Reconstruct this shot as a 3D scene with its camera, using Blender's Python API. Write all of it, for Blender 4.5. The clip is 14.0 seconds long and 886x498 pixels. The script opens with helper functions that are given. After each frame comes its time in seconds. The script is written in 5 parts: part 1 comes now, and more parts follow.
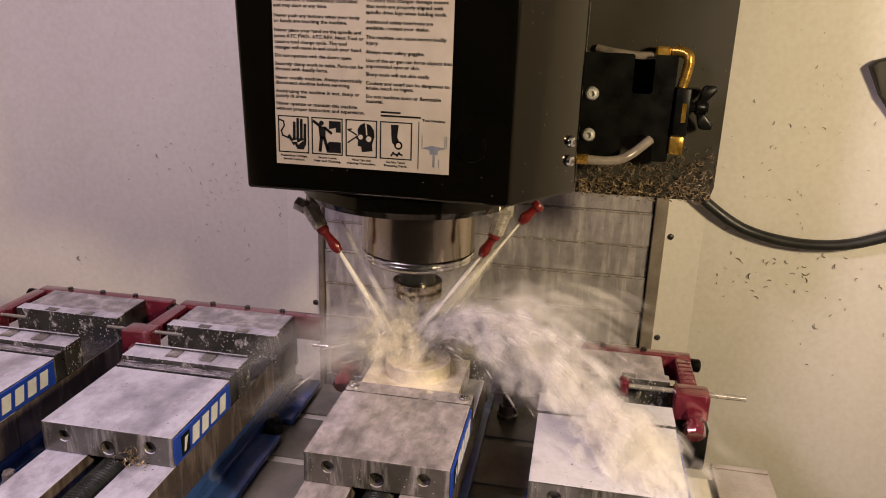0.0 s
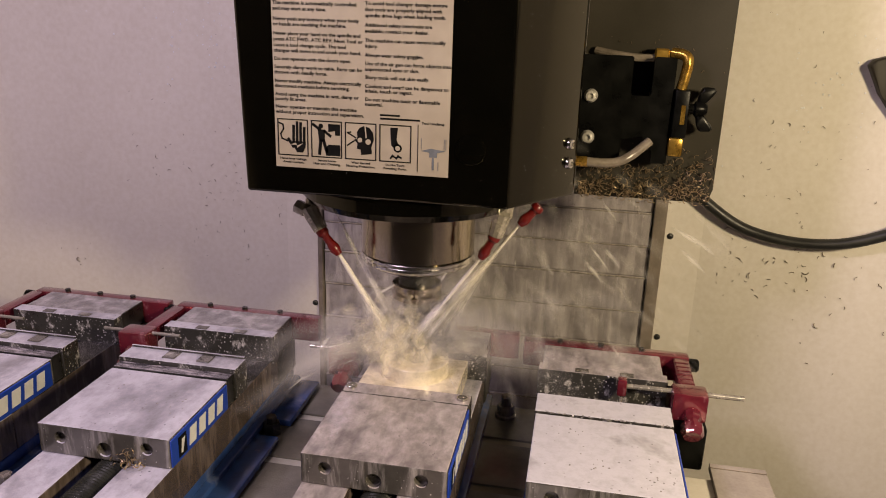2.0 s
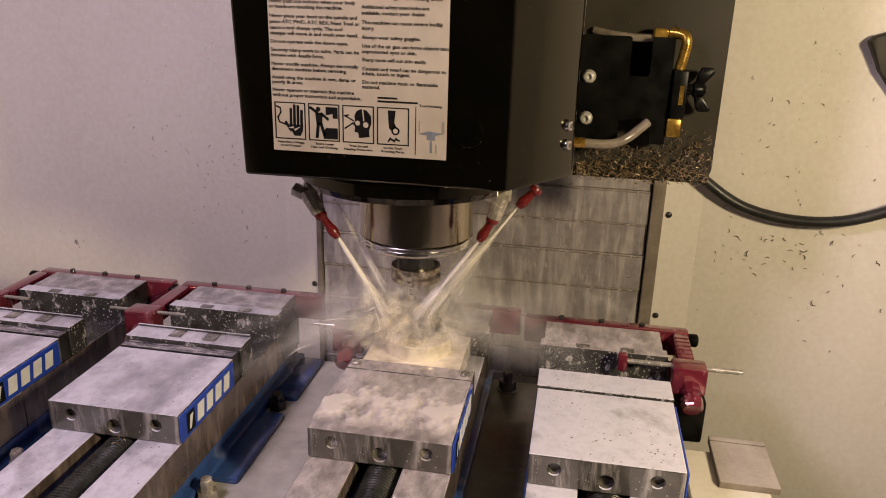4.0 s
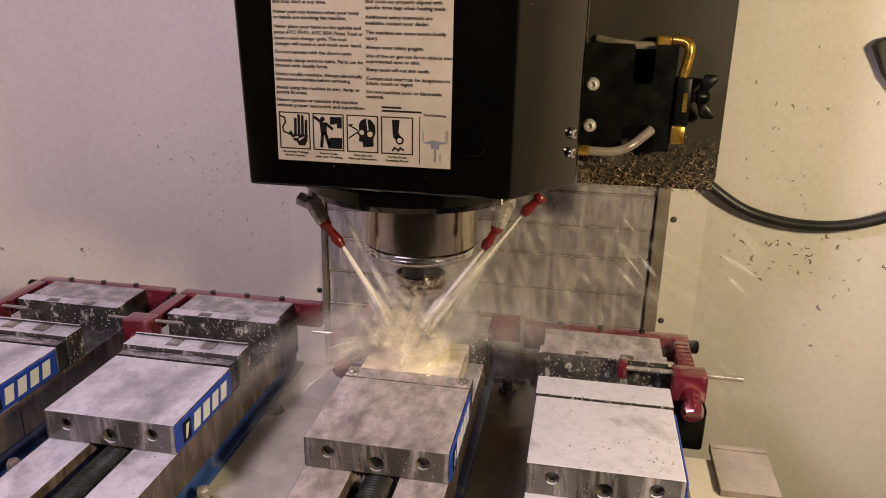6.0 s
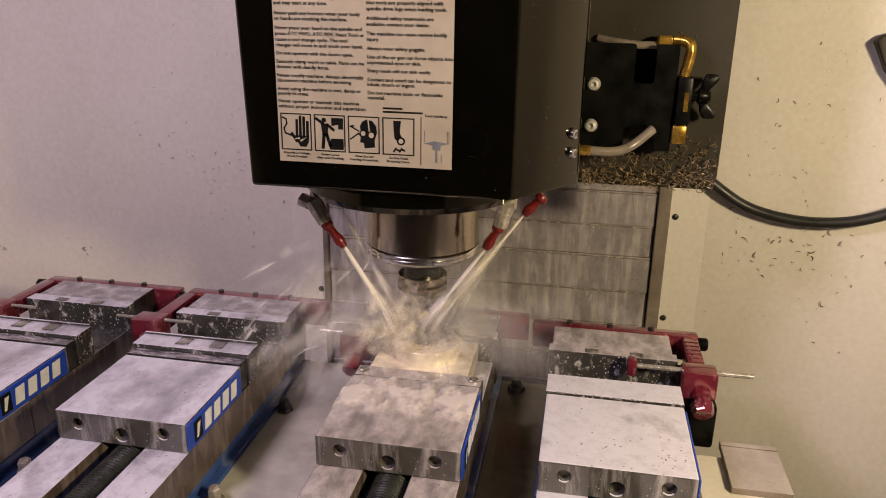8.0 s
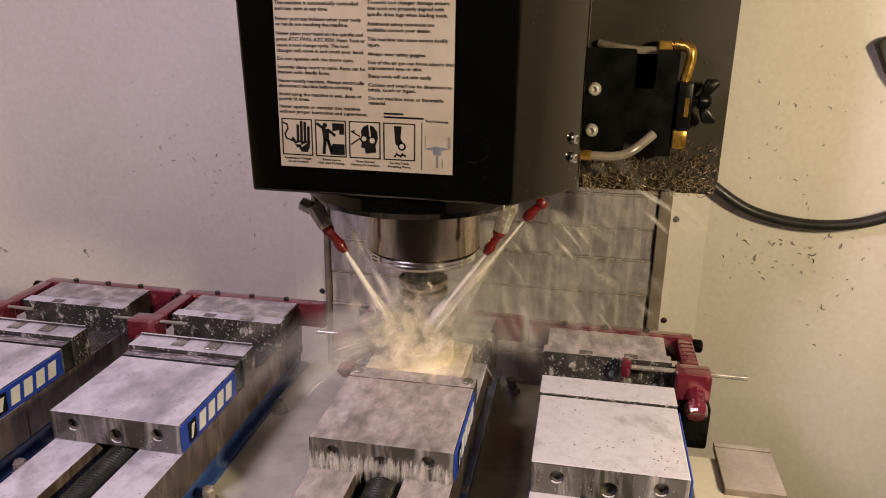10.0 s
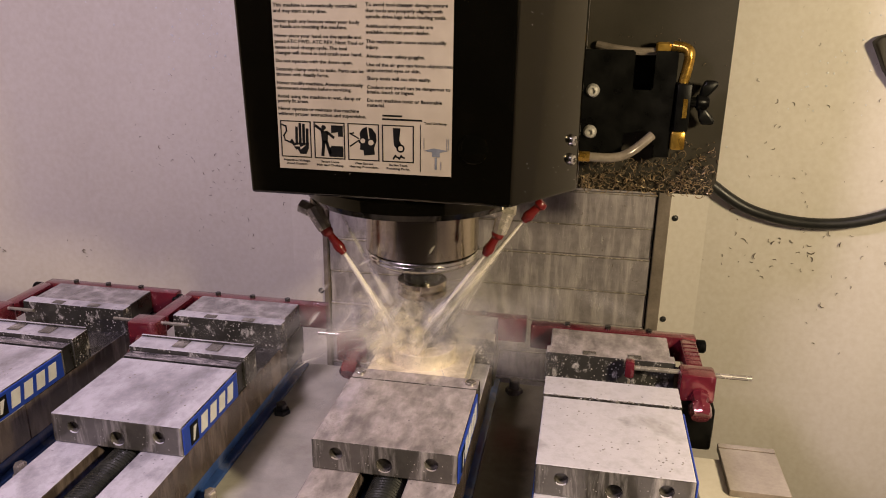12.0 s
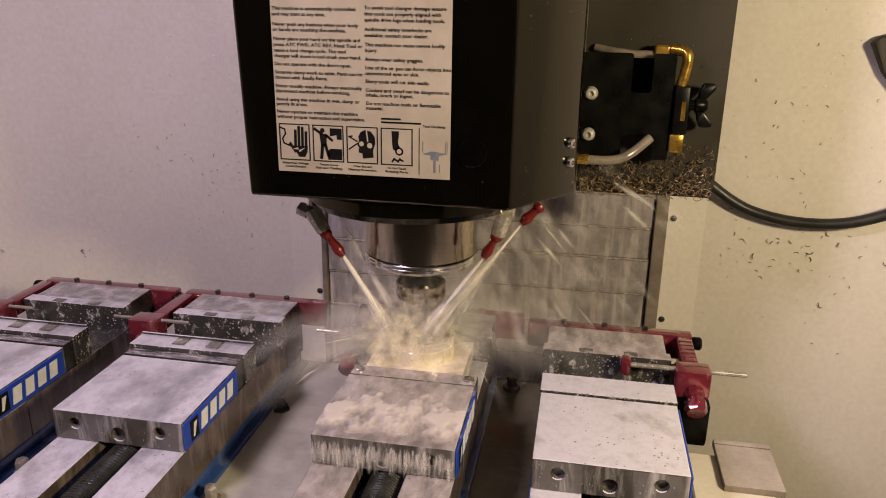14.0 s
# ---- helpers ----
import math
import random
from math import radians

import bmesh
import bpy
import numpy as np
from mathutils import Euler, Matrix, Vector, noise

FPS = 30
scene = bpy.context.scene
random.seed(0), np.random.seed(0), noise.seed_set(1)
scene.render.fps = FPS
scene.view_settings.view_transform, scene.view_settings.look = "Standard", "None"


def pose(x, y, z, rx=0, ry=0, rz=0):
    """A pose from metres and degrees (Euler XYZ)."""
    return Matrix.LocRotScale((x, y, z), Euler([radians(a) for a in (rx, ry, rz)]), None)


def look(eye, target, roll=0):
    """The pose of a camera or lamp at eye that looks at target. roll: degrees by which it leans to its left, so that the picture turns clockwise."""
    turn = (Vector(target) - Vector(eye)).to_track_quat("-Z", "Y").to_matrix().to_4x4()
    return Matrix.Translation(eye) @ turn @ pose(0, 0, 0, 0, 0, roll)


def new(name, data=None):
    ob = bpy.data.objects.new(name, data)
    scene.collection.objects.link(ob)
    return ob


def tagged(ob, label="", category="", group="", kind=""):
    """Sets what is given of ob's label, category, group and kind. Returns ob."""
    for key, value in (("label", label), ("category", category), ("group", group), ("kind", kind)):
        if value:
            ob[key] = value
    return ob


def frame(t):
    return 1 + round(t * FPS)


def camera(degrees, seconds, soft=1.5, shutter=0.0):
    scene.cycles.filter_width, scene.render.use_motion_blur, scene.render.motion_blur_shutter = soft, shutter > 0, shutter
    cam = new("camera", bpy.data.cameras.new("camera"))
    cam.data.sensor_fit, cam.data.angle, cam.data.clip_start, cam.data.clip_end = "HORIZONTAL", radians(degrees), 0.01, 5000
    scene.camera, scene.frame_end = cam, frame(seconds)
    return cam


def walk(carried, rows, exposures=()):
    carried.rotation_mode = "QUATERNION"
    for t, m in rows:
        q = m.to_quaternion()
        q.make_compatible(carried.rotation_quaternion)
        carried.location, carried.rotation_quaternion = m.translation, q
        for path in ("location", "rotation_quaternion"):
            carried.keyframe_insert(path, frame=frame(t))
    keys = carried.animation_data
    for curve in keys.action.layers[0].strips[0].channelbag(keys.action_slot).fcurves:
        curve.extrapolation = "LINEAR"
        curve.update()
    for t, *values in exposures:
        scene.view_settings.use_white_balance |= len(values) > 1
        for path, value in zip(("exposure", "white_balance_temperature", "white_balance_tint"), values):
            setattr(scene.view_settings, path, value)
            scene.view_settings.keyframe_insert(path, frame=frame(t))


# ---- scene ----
# ---- camera ----
cam = camera(60.05, 14.0, soft=1.0)
EYE = Vector((0.0, 0.0, 0.554))


def aim(pitch, yaw, roll):
    """A pose at EYE, pitched down, turned to the left and leaning, in degrees."""
    p, y = radians(pitch), radians(yaw)
    way = Vector((-math.sin(y) * math.cos(p), math.cos(y) * math.cos(p), -math.sin(p)))
    return look(EYE, EYE + way, roll)


# seconds, pitch, yaw, roll of the hand-held camera
PATH = [
    (0.0, 17.50, 10.05, 2.00),
    (0.5, 17.51, 9.98, 1.97),
    (1.0, 17.41, 10.01, 1.91),
    (1.5, 17.50, 10.03, 1.86),
    (2.0, 17.50, 10.02, 1.87),
    (2.5, 18.01, 10.16, 1.72),
    (3.0, 19.23, 9.80, 1.47),
    (5.5, 18.51, 10.20, 1.47),
    (6.0, 18.54, 10.25, 1.13),
    (6.5, 18.57, 10.25, 1.16),
    (7.0, 18.64, 10.23, 1.13),
    (7.5, 18.70, 10.30, 1.00),
    (8.0, 18.69, 10.38, 0.90),
    (10.5, 18.49, 10.45, 0.89),
    (11.0, 18.59, 10.36, 0.83),
    (11.5, 18.59, 10.35, 0.84),
    (12.0, 18.57, 10.36, 0.81),
    (12.5, 18.53, 10.37, 0.83),
    (13.0, 18.52, 10.31, 0.83),
    (13.5, 18.46, 10.31, 0.83),
    (14.0, 18.55, 10.26, 0.83),
]
walk(cam, [(t, aim(p, y, r)) for t, p, y, r in PATH])

# ---- light ----
world = bpy.data.worlds.new("room")
scene.world = world
world.use_nodes = True
world.node_tree.nodes["Background"].inputs["Color"].default_value = (0.75, 0.7, 0.72, 1)
world.node_tree.nodes["Background"].inputs["Strength"].default_value = 0.015
scene.view_settings.exposure = 0.0
scene.cycles.transparent_max_bounces = 48


def area_lamp(name, eye, target, size, power, colour):
    data = bpy.data.lights.new(name, "AREA")
    data.shape, data.size, data.energy, data.color = "DISK", size, power, colour
    ob = new(name, data)
    ob.matrix_basis = look(eye, target)
    return ob


area_lamp("work_light", (0.64, 0.16, 0.68), (-0.15, 1.05, 0.15), 0.14, 13.6, (1.0, 0.80, 0.50))
area_lamp("work_light", (-0.75, 0.00, 1.15), (-0.45, 0.95, 0.1), 0.26, 12.9, (1.0, 0.80, 0.97))


# ---- materials ----
def material(name):
    m = bpy.data.materials.new(name)
    m.use_nodes = True
    nt = m.node_tree
    return m, nt, nt.nodes["Principled BSDF"]


def node(nt, kind, **values):
    n = nt.nodes.new(kind)
    for key, v in values.items():
        n.inputs[key.replace("_", " ")].default_value = v
    return n


def noise_of(nt, scale, detail=6.0, rough=0.55, stretch=(1, 1, 1), distort=0.0):
    co = nt.nodes.new("ShaderNodeTexCoord")
    mp = nt.nodes.new("ShaderNodeMapping")
    mp.inputs["Scale"].default_value = stretch
    nt.links.new(co.outputs["Object"], mp.inputs["Vector"])
    n = node(nt, "ShaderNodeTexNoise", Scale=scale, Detail=detail, Roughness=rough, Distortion=distort * 0.3)
    nt.links.new(mp.outputs["Vector"], n.inputs["Vector"])
    return n.outputs["Fac"]


def ramp(nt, fac, stops):
    r = nt.nodes.new("ShaderNodeValToRGB")
    while len(r.color_ramp.elements) < len(stops):
        r.color_ramp.elements.new(0.5)
    for e, (pos, c) in zip(r.color_ramp.elements, stops):
        e.position = pos
        e.color = (*c, 1) if len(c) == 3 else c
    nt.links.new(fac, r.inputs["Fac"])
    return r.outputs["Color"]


def grey(v):
    return (v, v, v)


def mixed(nt, fac, a, b, mode="MIX"):
    m = nt.nodes.new("ShaderNodeMix")
    m.data_type, m.blend_type = "RGBA", mode
    for sock, v in ((m.inputs["Factor"], fac), (m.inputs["A"], a), (m.inputs["B"], b)):
        if isinstance(v, (int, float)):
            sock.default_value = v
        elif isinstance(v, tuple):
            sock.default_value = (*v, 1)
        else:
            nt.links.new(v, sock)
    return m.outputs["Result"]


def bump(nt, bsdf, height, strength, distance=0.001):
    b = node(nt, "ShaderNodeBump", Strength=strength, Distance=distance)
    nt.links.new(height, b.inputs["Height"])
    nt.links.new(b.outputs["Normal"], bsdf.inputs["Normal"])


def surface(name, c1, c2, scale=20.0, rough=(0.3, 0.5), metal=0.0, stretch=(1, 1, 1), relief=0.15, fine=300.0, lo=0.35, hi=0.65, gloss=0.5):
    """Two colours mixed by broad noise, gloss varied with it, and a fine grain in relief."""
    m, nt, b = material(name)
    broad = noise_of(nt, scale, 6, 0.6, stretch)
    grain = noise_of(nt, fine, 3, 0.5)
    col = ramp(nt, broad, [(lo, c1), (hi, c2)])
    col = mixed(nt, 0.25, col, ramp(nt, grain, [(0.3, grey(0.35)), (0.7, grey(0.65))]), "OVERLAY")
    nt.links.new(col, b.inputs["Base Color"])
    nt.links.new(ramp(nt, broad, [(lo, grey(rough[0])), (hi, grey(rough[1]))]), b.inputs["Roughness"])
    b.inputs["Metallic"].default_value = metal
    b.inputs["Specular IOR Level"].default_value = gloss
    bump(nt, b, grain, relief, 0.0006)
    return m


def wet(name, base, metal, foam_lo, foam_hi, foam=(0.74, 0.70, 0.72), scale=22.0, rough=0.28, stretch=(1, 1, 1), drops=0.0, drop_size=240.0, fizz=0.0, detail=8.0, coat=0.35):
    """A surface under milky coolant: foam film in patches, thin where the surface shows, with bubbles and drops."""
    m, nt, b = material(name)
    film = noise_of(nt, scale, detail, 0.60, stretch, 0.6)
    grain = noise_of(nt, 420.0, 3, 0.5)
    cover = ramp(nt, film, [(foam_lo, grey(0.06)), (foam_hi, grey(1.0))])
    if fizz:
        torn = ramp(nt, noise_of(nt, scale * 6.0, 5, 0.7, stretch), [(0.34, grey(1.0 - fizz)), (0.56, grey(1.0))])
        cover = mixed(nt, 1.0, cover, torn, "MULTIPLY")
        co = nt.nodes.new("ShaderNodeTexCoord")
        holes = nt.nodes.new("ShaderNodeTexVoronoi")
        holes.inputs["Scale"].default_value = 120.0
        nt.links.new(co.outputs["Object"], holes.inputs["Vector"])
        hole = ramp(nt, holes.outputs["Distance"], [(0.10, grey(0.25)), (0.17, grey(1.0))])
        sparse = ramp(nt, noise_of(nt, 45.0, 3), [(0.52, grey(0.0)), (0.60, grey(1.0))])
        cover = mixed(nt, sparse, cover, mixed(nt, 1.0, cover, hole, "MULTIPLY"))
    if drops:
        co = nt.nodes.new("ShaderNodeTexCoord")
        spots = nt.nodes.new("ShaderNodeTexVoronoi")
        spots.inputs["Scale"].default_value = drop_size
        nt.links.new(co.outputs["Object"], spots.inputs["Vector"])
        dot = ramp(nt, spots.outputs["Distance"], [(drops, grey(0.9)), (drops + 0.08, grey(0.0))])
        dot = mixed(nt, 1.0, dot, ramp(nt, noise_of(nt, 40.0, 4), [(0.42, grey(0.0)), (0.60, grey(1.0))]), "MULTIPLY")
        cover = mixed(nt, 1.0, cover, dot, "SCREEN")
    body = mixed(nt, 0.5, base, ramp(nt, noise_of(nt, 70.0, 4), [(0.3, grey(0.3)), (0.7, grey(0.7))]), "OVERLAY")
    nt.links.new(mixed(nt, cover, body, foam), b.inputs["Base Color"])
    b.inputs["Roughness"].default_value = rough
    inv = nt.nodes.new("ShaderNodeMath")
    inv.operation = "MULTIPLY_ADD"
    inv.inputs[1].default_value, inv.inputs[2].default_value = -metal, metal
    nt.links.new(cover, inv.inputs[0])
    nt.links.new(inv.outputs[0], b.inputs["Metallic"])
    b.inputs["Coat Weight"].default_value = coat
    b.inputs["Coat Roughness"].default_value = 0.07
    bump(nt, b, mixed(nt, 0.2, mixed(nt, 0.5, film, cover), grain), 0.4, 0.003)
    return m


WALL = surface("enclosure_paint", (0.62, 0.58, 0.52), (0.68, 0.64, 0.58), 3.0, (0.30, 0.42), 0, (1, 1, 0.5), 0.012, 120)
HEAD_PAINT = surface("charcoal_paint", (0.0010, 0.0009, 0.0005), (0.0018, 0.0016, 0.0010), 8.0, (0.07, 0.11), 0, (1, 1, 1), 0.015, 500, gloss=0.6)
HEAD_PAINT.node_tree.nodes["Principled BSDF"].inputs["Specular Tint"].default_value = (1.0, 0.92, 0.62, 1)
PLATE_PAINT = surface("dark_grey_paint", (0.019, 0.016, 0.0105), (0.026, 0.022, 0.015), 8.0, (0.4, 0.55), 0, (1, 1, 1), 0.08, 400, gloss=0.2)
BLACK = surface("black_oxide", (0.0022, 0.0022, 0.0020), (0.0045, 0.0045, 0.004), 40.0, (0.25, 0.4), gloss=0.09)
COVER = wet("way_cover_steel", (0.27, 0.245, 0.25), 0.25, 0.46, 0.74, (0.50, 0.46, 0.455), 60.0, 0.4, (1, 1, 0.16), 0.07)
FRAME = surface("cover_frame_steel", (0.15, 0.125, 0.10), (0.24, 0.20, 0.165), 30.0, (0.35, 0.55), 0.1)
FITTING = surface("zinc_fitting", (0.30, 0.27, 0.225), (0.50, 0.455, 0.38), 90.0, (0.16, 0.3), 0.5)
STEEL = surface("ground_steel", (0.42, 0.40, 0.38), (0.55, 0.53, 0.50), 40.0, (0.18, 0.3), 1.0)
CHROME = surface("bright_steel", (0.60, 0.58, 0.55), (0.72, 0.70, 0.66), 60.0, (0.12, 0.22), 1.0)
SPINDLE = surface("spindle_steel", (0.40, 0.345, 0.265), (0.46, 0.40, 0.31), 10.0, (0.16, 0.20), 1.0, (1, 1, 1), 0.0, 300)
DARK_STEEL = surface("dark_steel", (0.05, 0.05, 0.05), (0.10, 0.10, 0.095), 40.0, (0.25, 0.4), 0.8)
PAN = surface("unseen_dark_steel", (0.03, 0.028, 0.026), (0.06, 0.055, 0.05), 6.0, (0.4, 0.6), 0.2)
ROD = surface("stop_rod_steel", (0.36, 0.34, 0.32), (0.52, 0.49, 0.46), 60.0, (0.2, 0.3), 0.7)
# the sparse pinkish film patches are wet highlights put into the red's colour
RED = wet("red_anodised", (0.15, 0.003, 0.017), 0.45, 0.60, 0.86, (0.46, 0.28, 0.32), 55.0, 0.14, (1, 1, 0.7), 0.07, 160.0, coat=1.0)
RED_PLASTIC = surface("red_plastic", (0.085, 0.004, 0.004), (0.13, 0.007, 0.006), 30.0, (0.25, 0.4))
LABEL_BLUE = surface("blue_label", (0.011, 0.046, 0.36), (0.016, 0.060, 0.43), 12.0, (0.3, 0.45))
WHITE = surface("white_print", (0.66, 0.66, 0.68), (0.76, 0.76, 0.78), 60.0, (0.4, 0.5))
PAPER = surface("sticker_vinyl", (0.30, 0.26, 0.198), (0.345, 0.303, 0.236), 9.0, (0.35, 0.5), 0, (1, 1, 1), 0.0, 40)
INK = surface("black_ink", (0.004, 0.004, 0.004), (0.008, 0.008, 0.007), 60.0, (0.4, 0.5), gloss=0.12)
GREY_INK = surface("grey_blue_print", (0.08, 0.09, 0.10), (0.14, 0.15, 0.17), 20.0, (0.4, 0.5))
RED_INK = surface("red_print", (0.28, 0.02, 0.02), (0.34, 0.03, 0.03), 20.0, (0.4, 0.5))
BRASS = surface("brass", (0.26, 0.14, 0.02), (0.40, 0.25, 0.05), 60.0, (0.2, 0.35), 0.8)
RUBBER = surface("black_rubber", (0.012, 0.012, 0.012), (0.02, 0.02, 0.018), 60.0, (0.35, 0.5))
TUBE = surface("clear_tube", (0.12, 0.10, 0.08), (0.19, 0.16, 0.13), 60.0, (0.15, 0.25))
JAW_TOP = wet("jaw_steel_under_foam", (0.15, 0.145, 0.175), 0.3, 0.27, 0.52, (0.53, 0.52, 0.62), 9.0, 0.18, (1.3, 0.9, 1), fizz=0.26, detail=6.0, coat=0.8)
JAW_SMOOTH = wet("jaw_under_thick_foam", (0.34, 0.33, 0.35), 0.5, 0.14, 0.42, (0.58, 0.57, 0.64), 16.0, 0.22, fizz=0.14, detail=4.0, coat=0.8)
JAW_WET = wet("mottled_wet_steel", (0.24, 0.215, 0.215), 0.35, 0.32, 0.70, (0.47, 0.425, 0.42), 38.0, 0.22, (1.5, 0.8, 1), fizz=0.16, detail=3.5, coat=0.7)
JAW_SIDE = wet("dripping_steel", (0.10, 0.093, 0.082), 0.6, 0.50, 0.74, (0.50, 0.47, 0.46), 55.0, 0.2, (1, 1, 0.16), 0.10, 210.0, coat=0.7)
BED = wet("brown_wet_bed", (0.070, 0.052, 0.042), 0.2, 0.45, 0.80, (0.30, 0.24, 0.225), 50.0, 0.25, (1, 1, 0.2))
PLATE_FACE = wet("speckled_jaw_face", (0.035, 0.034, 0.030), 0.5, 0.56, 0.70, (0.52, 0.50, 0.50), 90.0, 0.18, (1, 1, 0.7), 0.19, 200.0, coat=0.6)
TABLE = wet("flooded_table", (0.055, 0.054, 0.05), 0.2, 0.30, 0.80, (0.30, 0.28, 0.20), 6.0, 0.16)
CASTING = wet("blue_casting_wet", (0.012, 0.06, 0.24), 0.0, 0.55, 0.85, (0.35, 0.36, 0.38), 16.0, 0.25, (1, 1, 0.3))
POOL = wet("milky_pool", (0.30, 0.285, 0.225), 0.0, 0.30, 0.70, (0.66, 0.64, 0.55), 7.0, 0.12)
# the same coolant, with the shade between the right-hand vises in its colour
SHADED_POOL = wet("shaded_olive_pool", (0.10, 0.088, 0.055), 0.0, 0.35, 0.75, (0.22, 0.20, 0.135), 7.0, 0.12)
DULL_STEEL = surface("dull_wet_steel", (0.30, 0.265, 0.25), (0.38, 0.34, 0.32), 30.0, (0.3, 0.45), 0.0)
BUBBLE = surface("foam_bubble", (0.16, 0.15, 0.15), (0.30, 0.28, 0.28), 60.0, (0.15, 0.25))
WAY_BARE = wet("bare_wet_way", (0.055, 0.052, 0.055), 0.5, 0.52, 0.80, (0.34, 0.32, 0.33), 50.0, 0.2, (1.5, 0.7, 1), 0.09, 200.0, coat=0.7)
STEP_TOP = wet("rippled_wet_step", (0.09, 0.085, 0.11), 0.5, 0.46, 0.66, (0.48, 0.44, 0.50), 60.0, 0.18, (0.6, 2.0, 1), coat=0.8)
FIXED_TOP = wet("thin_filmed_jaw", (0.17, 0.165, 0.18), 0.3, 0.40, 0.68, (0.46, 0.43, 0.47), 45.0, 0.2, (1.2, 1, 1), 0.06, 220.0, fizz=0.2, coat=0.7)
# darker than the jaw's sides: the shade inside the holes as colour
HOLE = surface("shaded_wet_hole", (0.05, 0.046, 0.042), (0.20, 0.185, 0.17), 90.0, (0.15, 0.3), 0.3, gloss=0.8)
SCREW = surface("oiled_black_screw", (0.008, 0.009, 0.008), (0.020, 0.021, 0.018), 40.0, (0.2, 0.35))
PART = wet("aluminium_under_coolant", (0.52, 0.46, 0.36), 0.4, 0.30, 0.60, (0.74, 0.66, 0.52), 30.0, 0.2)


def coolant_material(name, colour, alpha, low=0.2, torn=True):
    """Milky liquid in thin threads: light passes and scatters, each thread of its own density."""
    m, nt, b = material(name)
    nt.nodes.remove(b)
    out = nt.nodes["Material Output"]
    diff = node(nt, "ShaderNodeBsdfDiffuse", Color=(*colour, 1))
    trans = node(nt, "ShaderNodeBsdfTranslucent", Color=(*colour, 1))
    clear = nt.nodes.new("ShaderNodeBsdfTransparent")
    body, mix = nt.nodes.new("ShaderNodeMixShader"), nt.nodes.new("ShaderNodeMixShader")
    body.inputs[0].default_value = 0.5
    nt.links.new(diff.outputs[0], body.inputs[1])
    nt.links.new(trans.outputs[0], body.inputs[2])
    geo = nt.nodes.new("ShaderNodeNewGeometry")
    dens = ramp(nt, geo.outputs["Random Per Island"], [(0.0, grey(alpha * low)), (1.0, grey(alpha))])
    if torn:
        dens = mixed(nt, 1.0, dens, ramp(nt, noise_of(nt, 50.0, 3), [(0.34, grey(0.6)), (0.62, grey(1.0))]), "MULTIPLY")
        clump = ramp(nt, noise_of(nt, 24.0, 2), [(0.36, grey(0.22)), (0.58, grey(1.0))])
        dens = mixed(nt, 1.0, dens, clump, "MULTIPLY")
    thick = nt.nodes.new("ShaderNodeAttribute")
    thick.attribute_name = "thickness"
    dens = mixed(nt, 1.0, dens, thick.outputs["Fac"], "MULTIPLY")
    nt.links.new(dens, mix.inputs[0])
    nt.links.new(clear.outputs[0], mix.inputs[1])
    nt.links.new(body.outputs[0], mix.inputs[2])
    nt.links.new(mix.outputs[0], out.inputs["Surface"])
    return m


COOLANT = coolant_material("milky_coolant", (0.98, 0.95, 0.90), 0.95, 0.45)
MIST = coolant_material("coolant_mist", (0.98, 0.95, 0.90), 0.72, 0.25)
JET = surface("milky_jet", (0.62, 0.58, 0.52), (0.74, 0.70, 0.64), 80.0, (0.2, 0.3))
VEIL = coolant_material("thin_coolant_veil", (0.98, 0.95, 0.90), 0.26, 0.2)
HAZE = coolant_material("coolant_haze", (0.98, 0.95, 0.90), 0.10, 0.3, False)
GOLD_SPRAY = coolant_material("dense_coolant", (1.0, 0.94, 0.78), 0.46, 0.4, False)
BRIGHT_ZINC = surface("bright_zinc", (0.55, 0.53, 0.48), (0.75, 0.72, 0.66), 120.0, (0.15, 0.28), 0.6)
FILM = coolant_material("poured_coolant", (0.90, 0.85, 0.81), 0.95, 1.0, False)
CHIP = surface("curled_chips", (0.10, 0.07, 0.04), (0.55, 0.42, 0.26), 260.0, (0.25, 0.5), 0.7)
DARK_CHIP = surface("dark_chips", (0.06, 0.045, 0.03), (0.20, 0.15, 0.10), 160.0, (0.35, 0.5), 0.3)


# ---- mesh helpers ----
def box(bm, x0, x1, y0, y1, z0, z1, bevel=0.0, seg=2):
    made = bmesh.ops.create_cube(bm, size=1.0, matrix=Matrix.Translation(((x0 + x1) / 2, (y0 + y1) / 2, (z0 + z1) / 2)) @ Matrix.Diagonal((x1 - x0, y1 - y0, z1 - z0, 1)))
    if bevel:
        edges = list({e for v in made["verts"] for e in v.link_edges})
        bmesh.ops.bevel(bm, geom=edges, offset=bevel, segments=seg, profile=0.5, affect="EDGES")
    return bm


def lathe(bm, profile, origin=(0, 0, 0), axis=(0, 0, 1), seg=40):
    """A turned form: (radius, height) pairs along the axis from the origin; closed where the radius is 0."""
    turn = Vector((0, 0, 1)).rotation_difference(Vector(axis).normalized()).to_matrix().to_4x4()
    m = Matrix.Translation(origin) @ turn
    rings = []
    for r, h in profile:
        if r <= 0:
            rings.append([bm.verts.new(m @ Vector((0, 0, h)))])
        else:
            rings.append([bm.verts.new(m @ Vector((r * math.cos(2 * math.pi * i / seg), r * math.sin(2 * math.pi * i / seg), h))) for i in range(seg)])
    for a, b in zip(rings, rings[1:]):
        for i in range(seg):
            j = (i + 1) % seg
            vs = [a[i % len(a)], a[j % len(a)], b[j % len(b)], b[i % len(b)]]
            vs = list(dict.fromkeys(vs))
            if len(vs) > 2:
                bm.faces.new(vs)
    return bm


def rod(bm, p, q, r, r2=None, seg=20):
    p, q = Vector(p), Vector(q)
    n = (q - p).length
    return lathe(bm, [(0, 0), (r, 0), (r2 or r, n), (0, n)], p, q - p, seg)


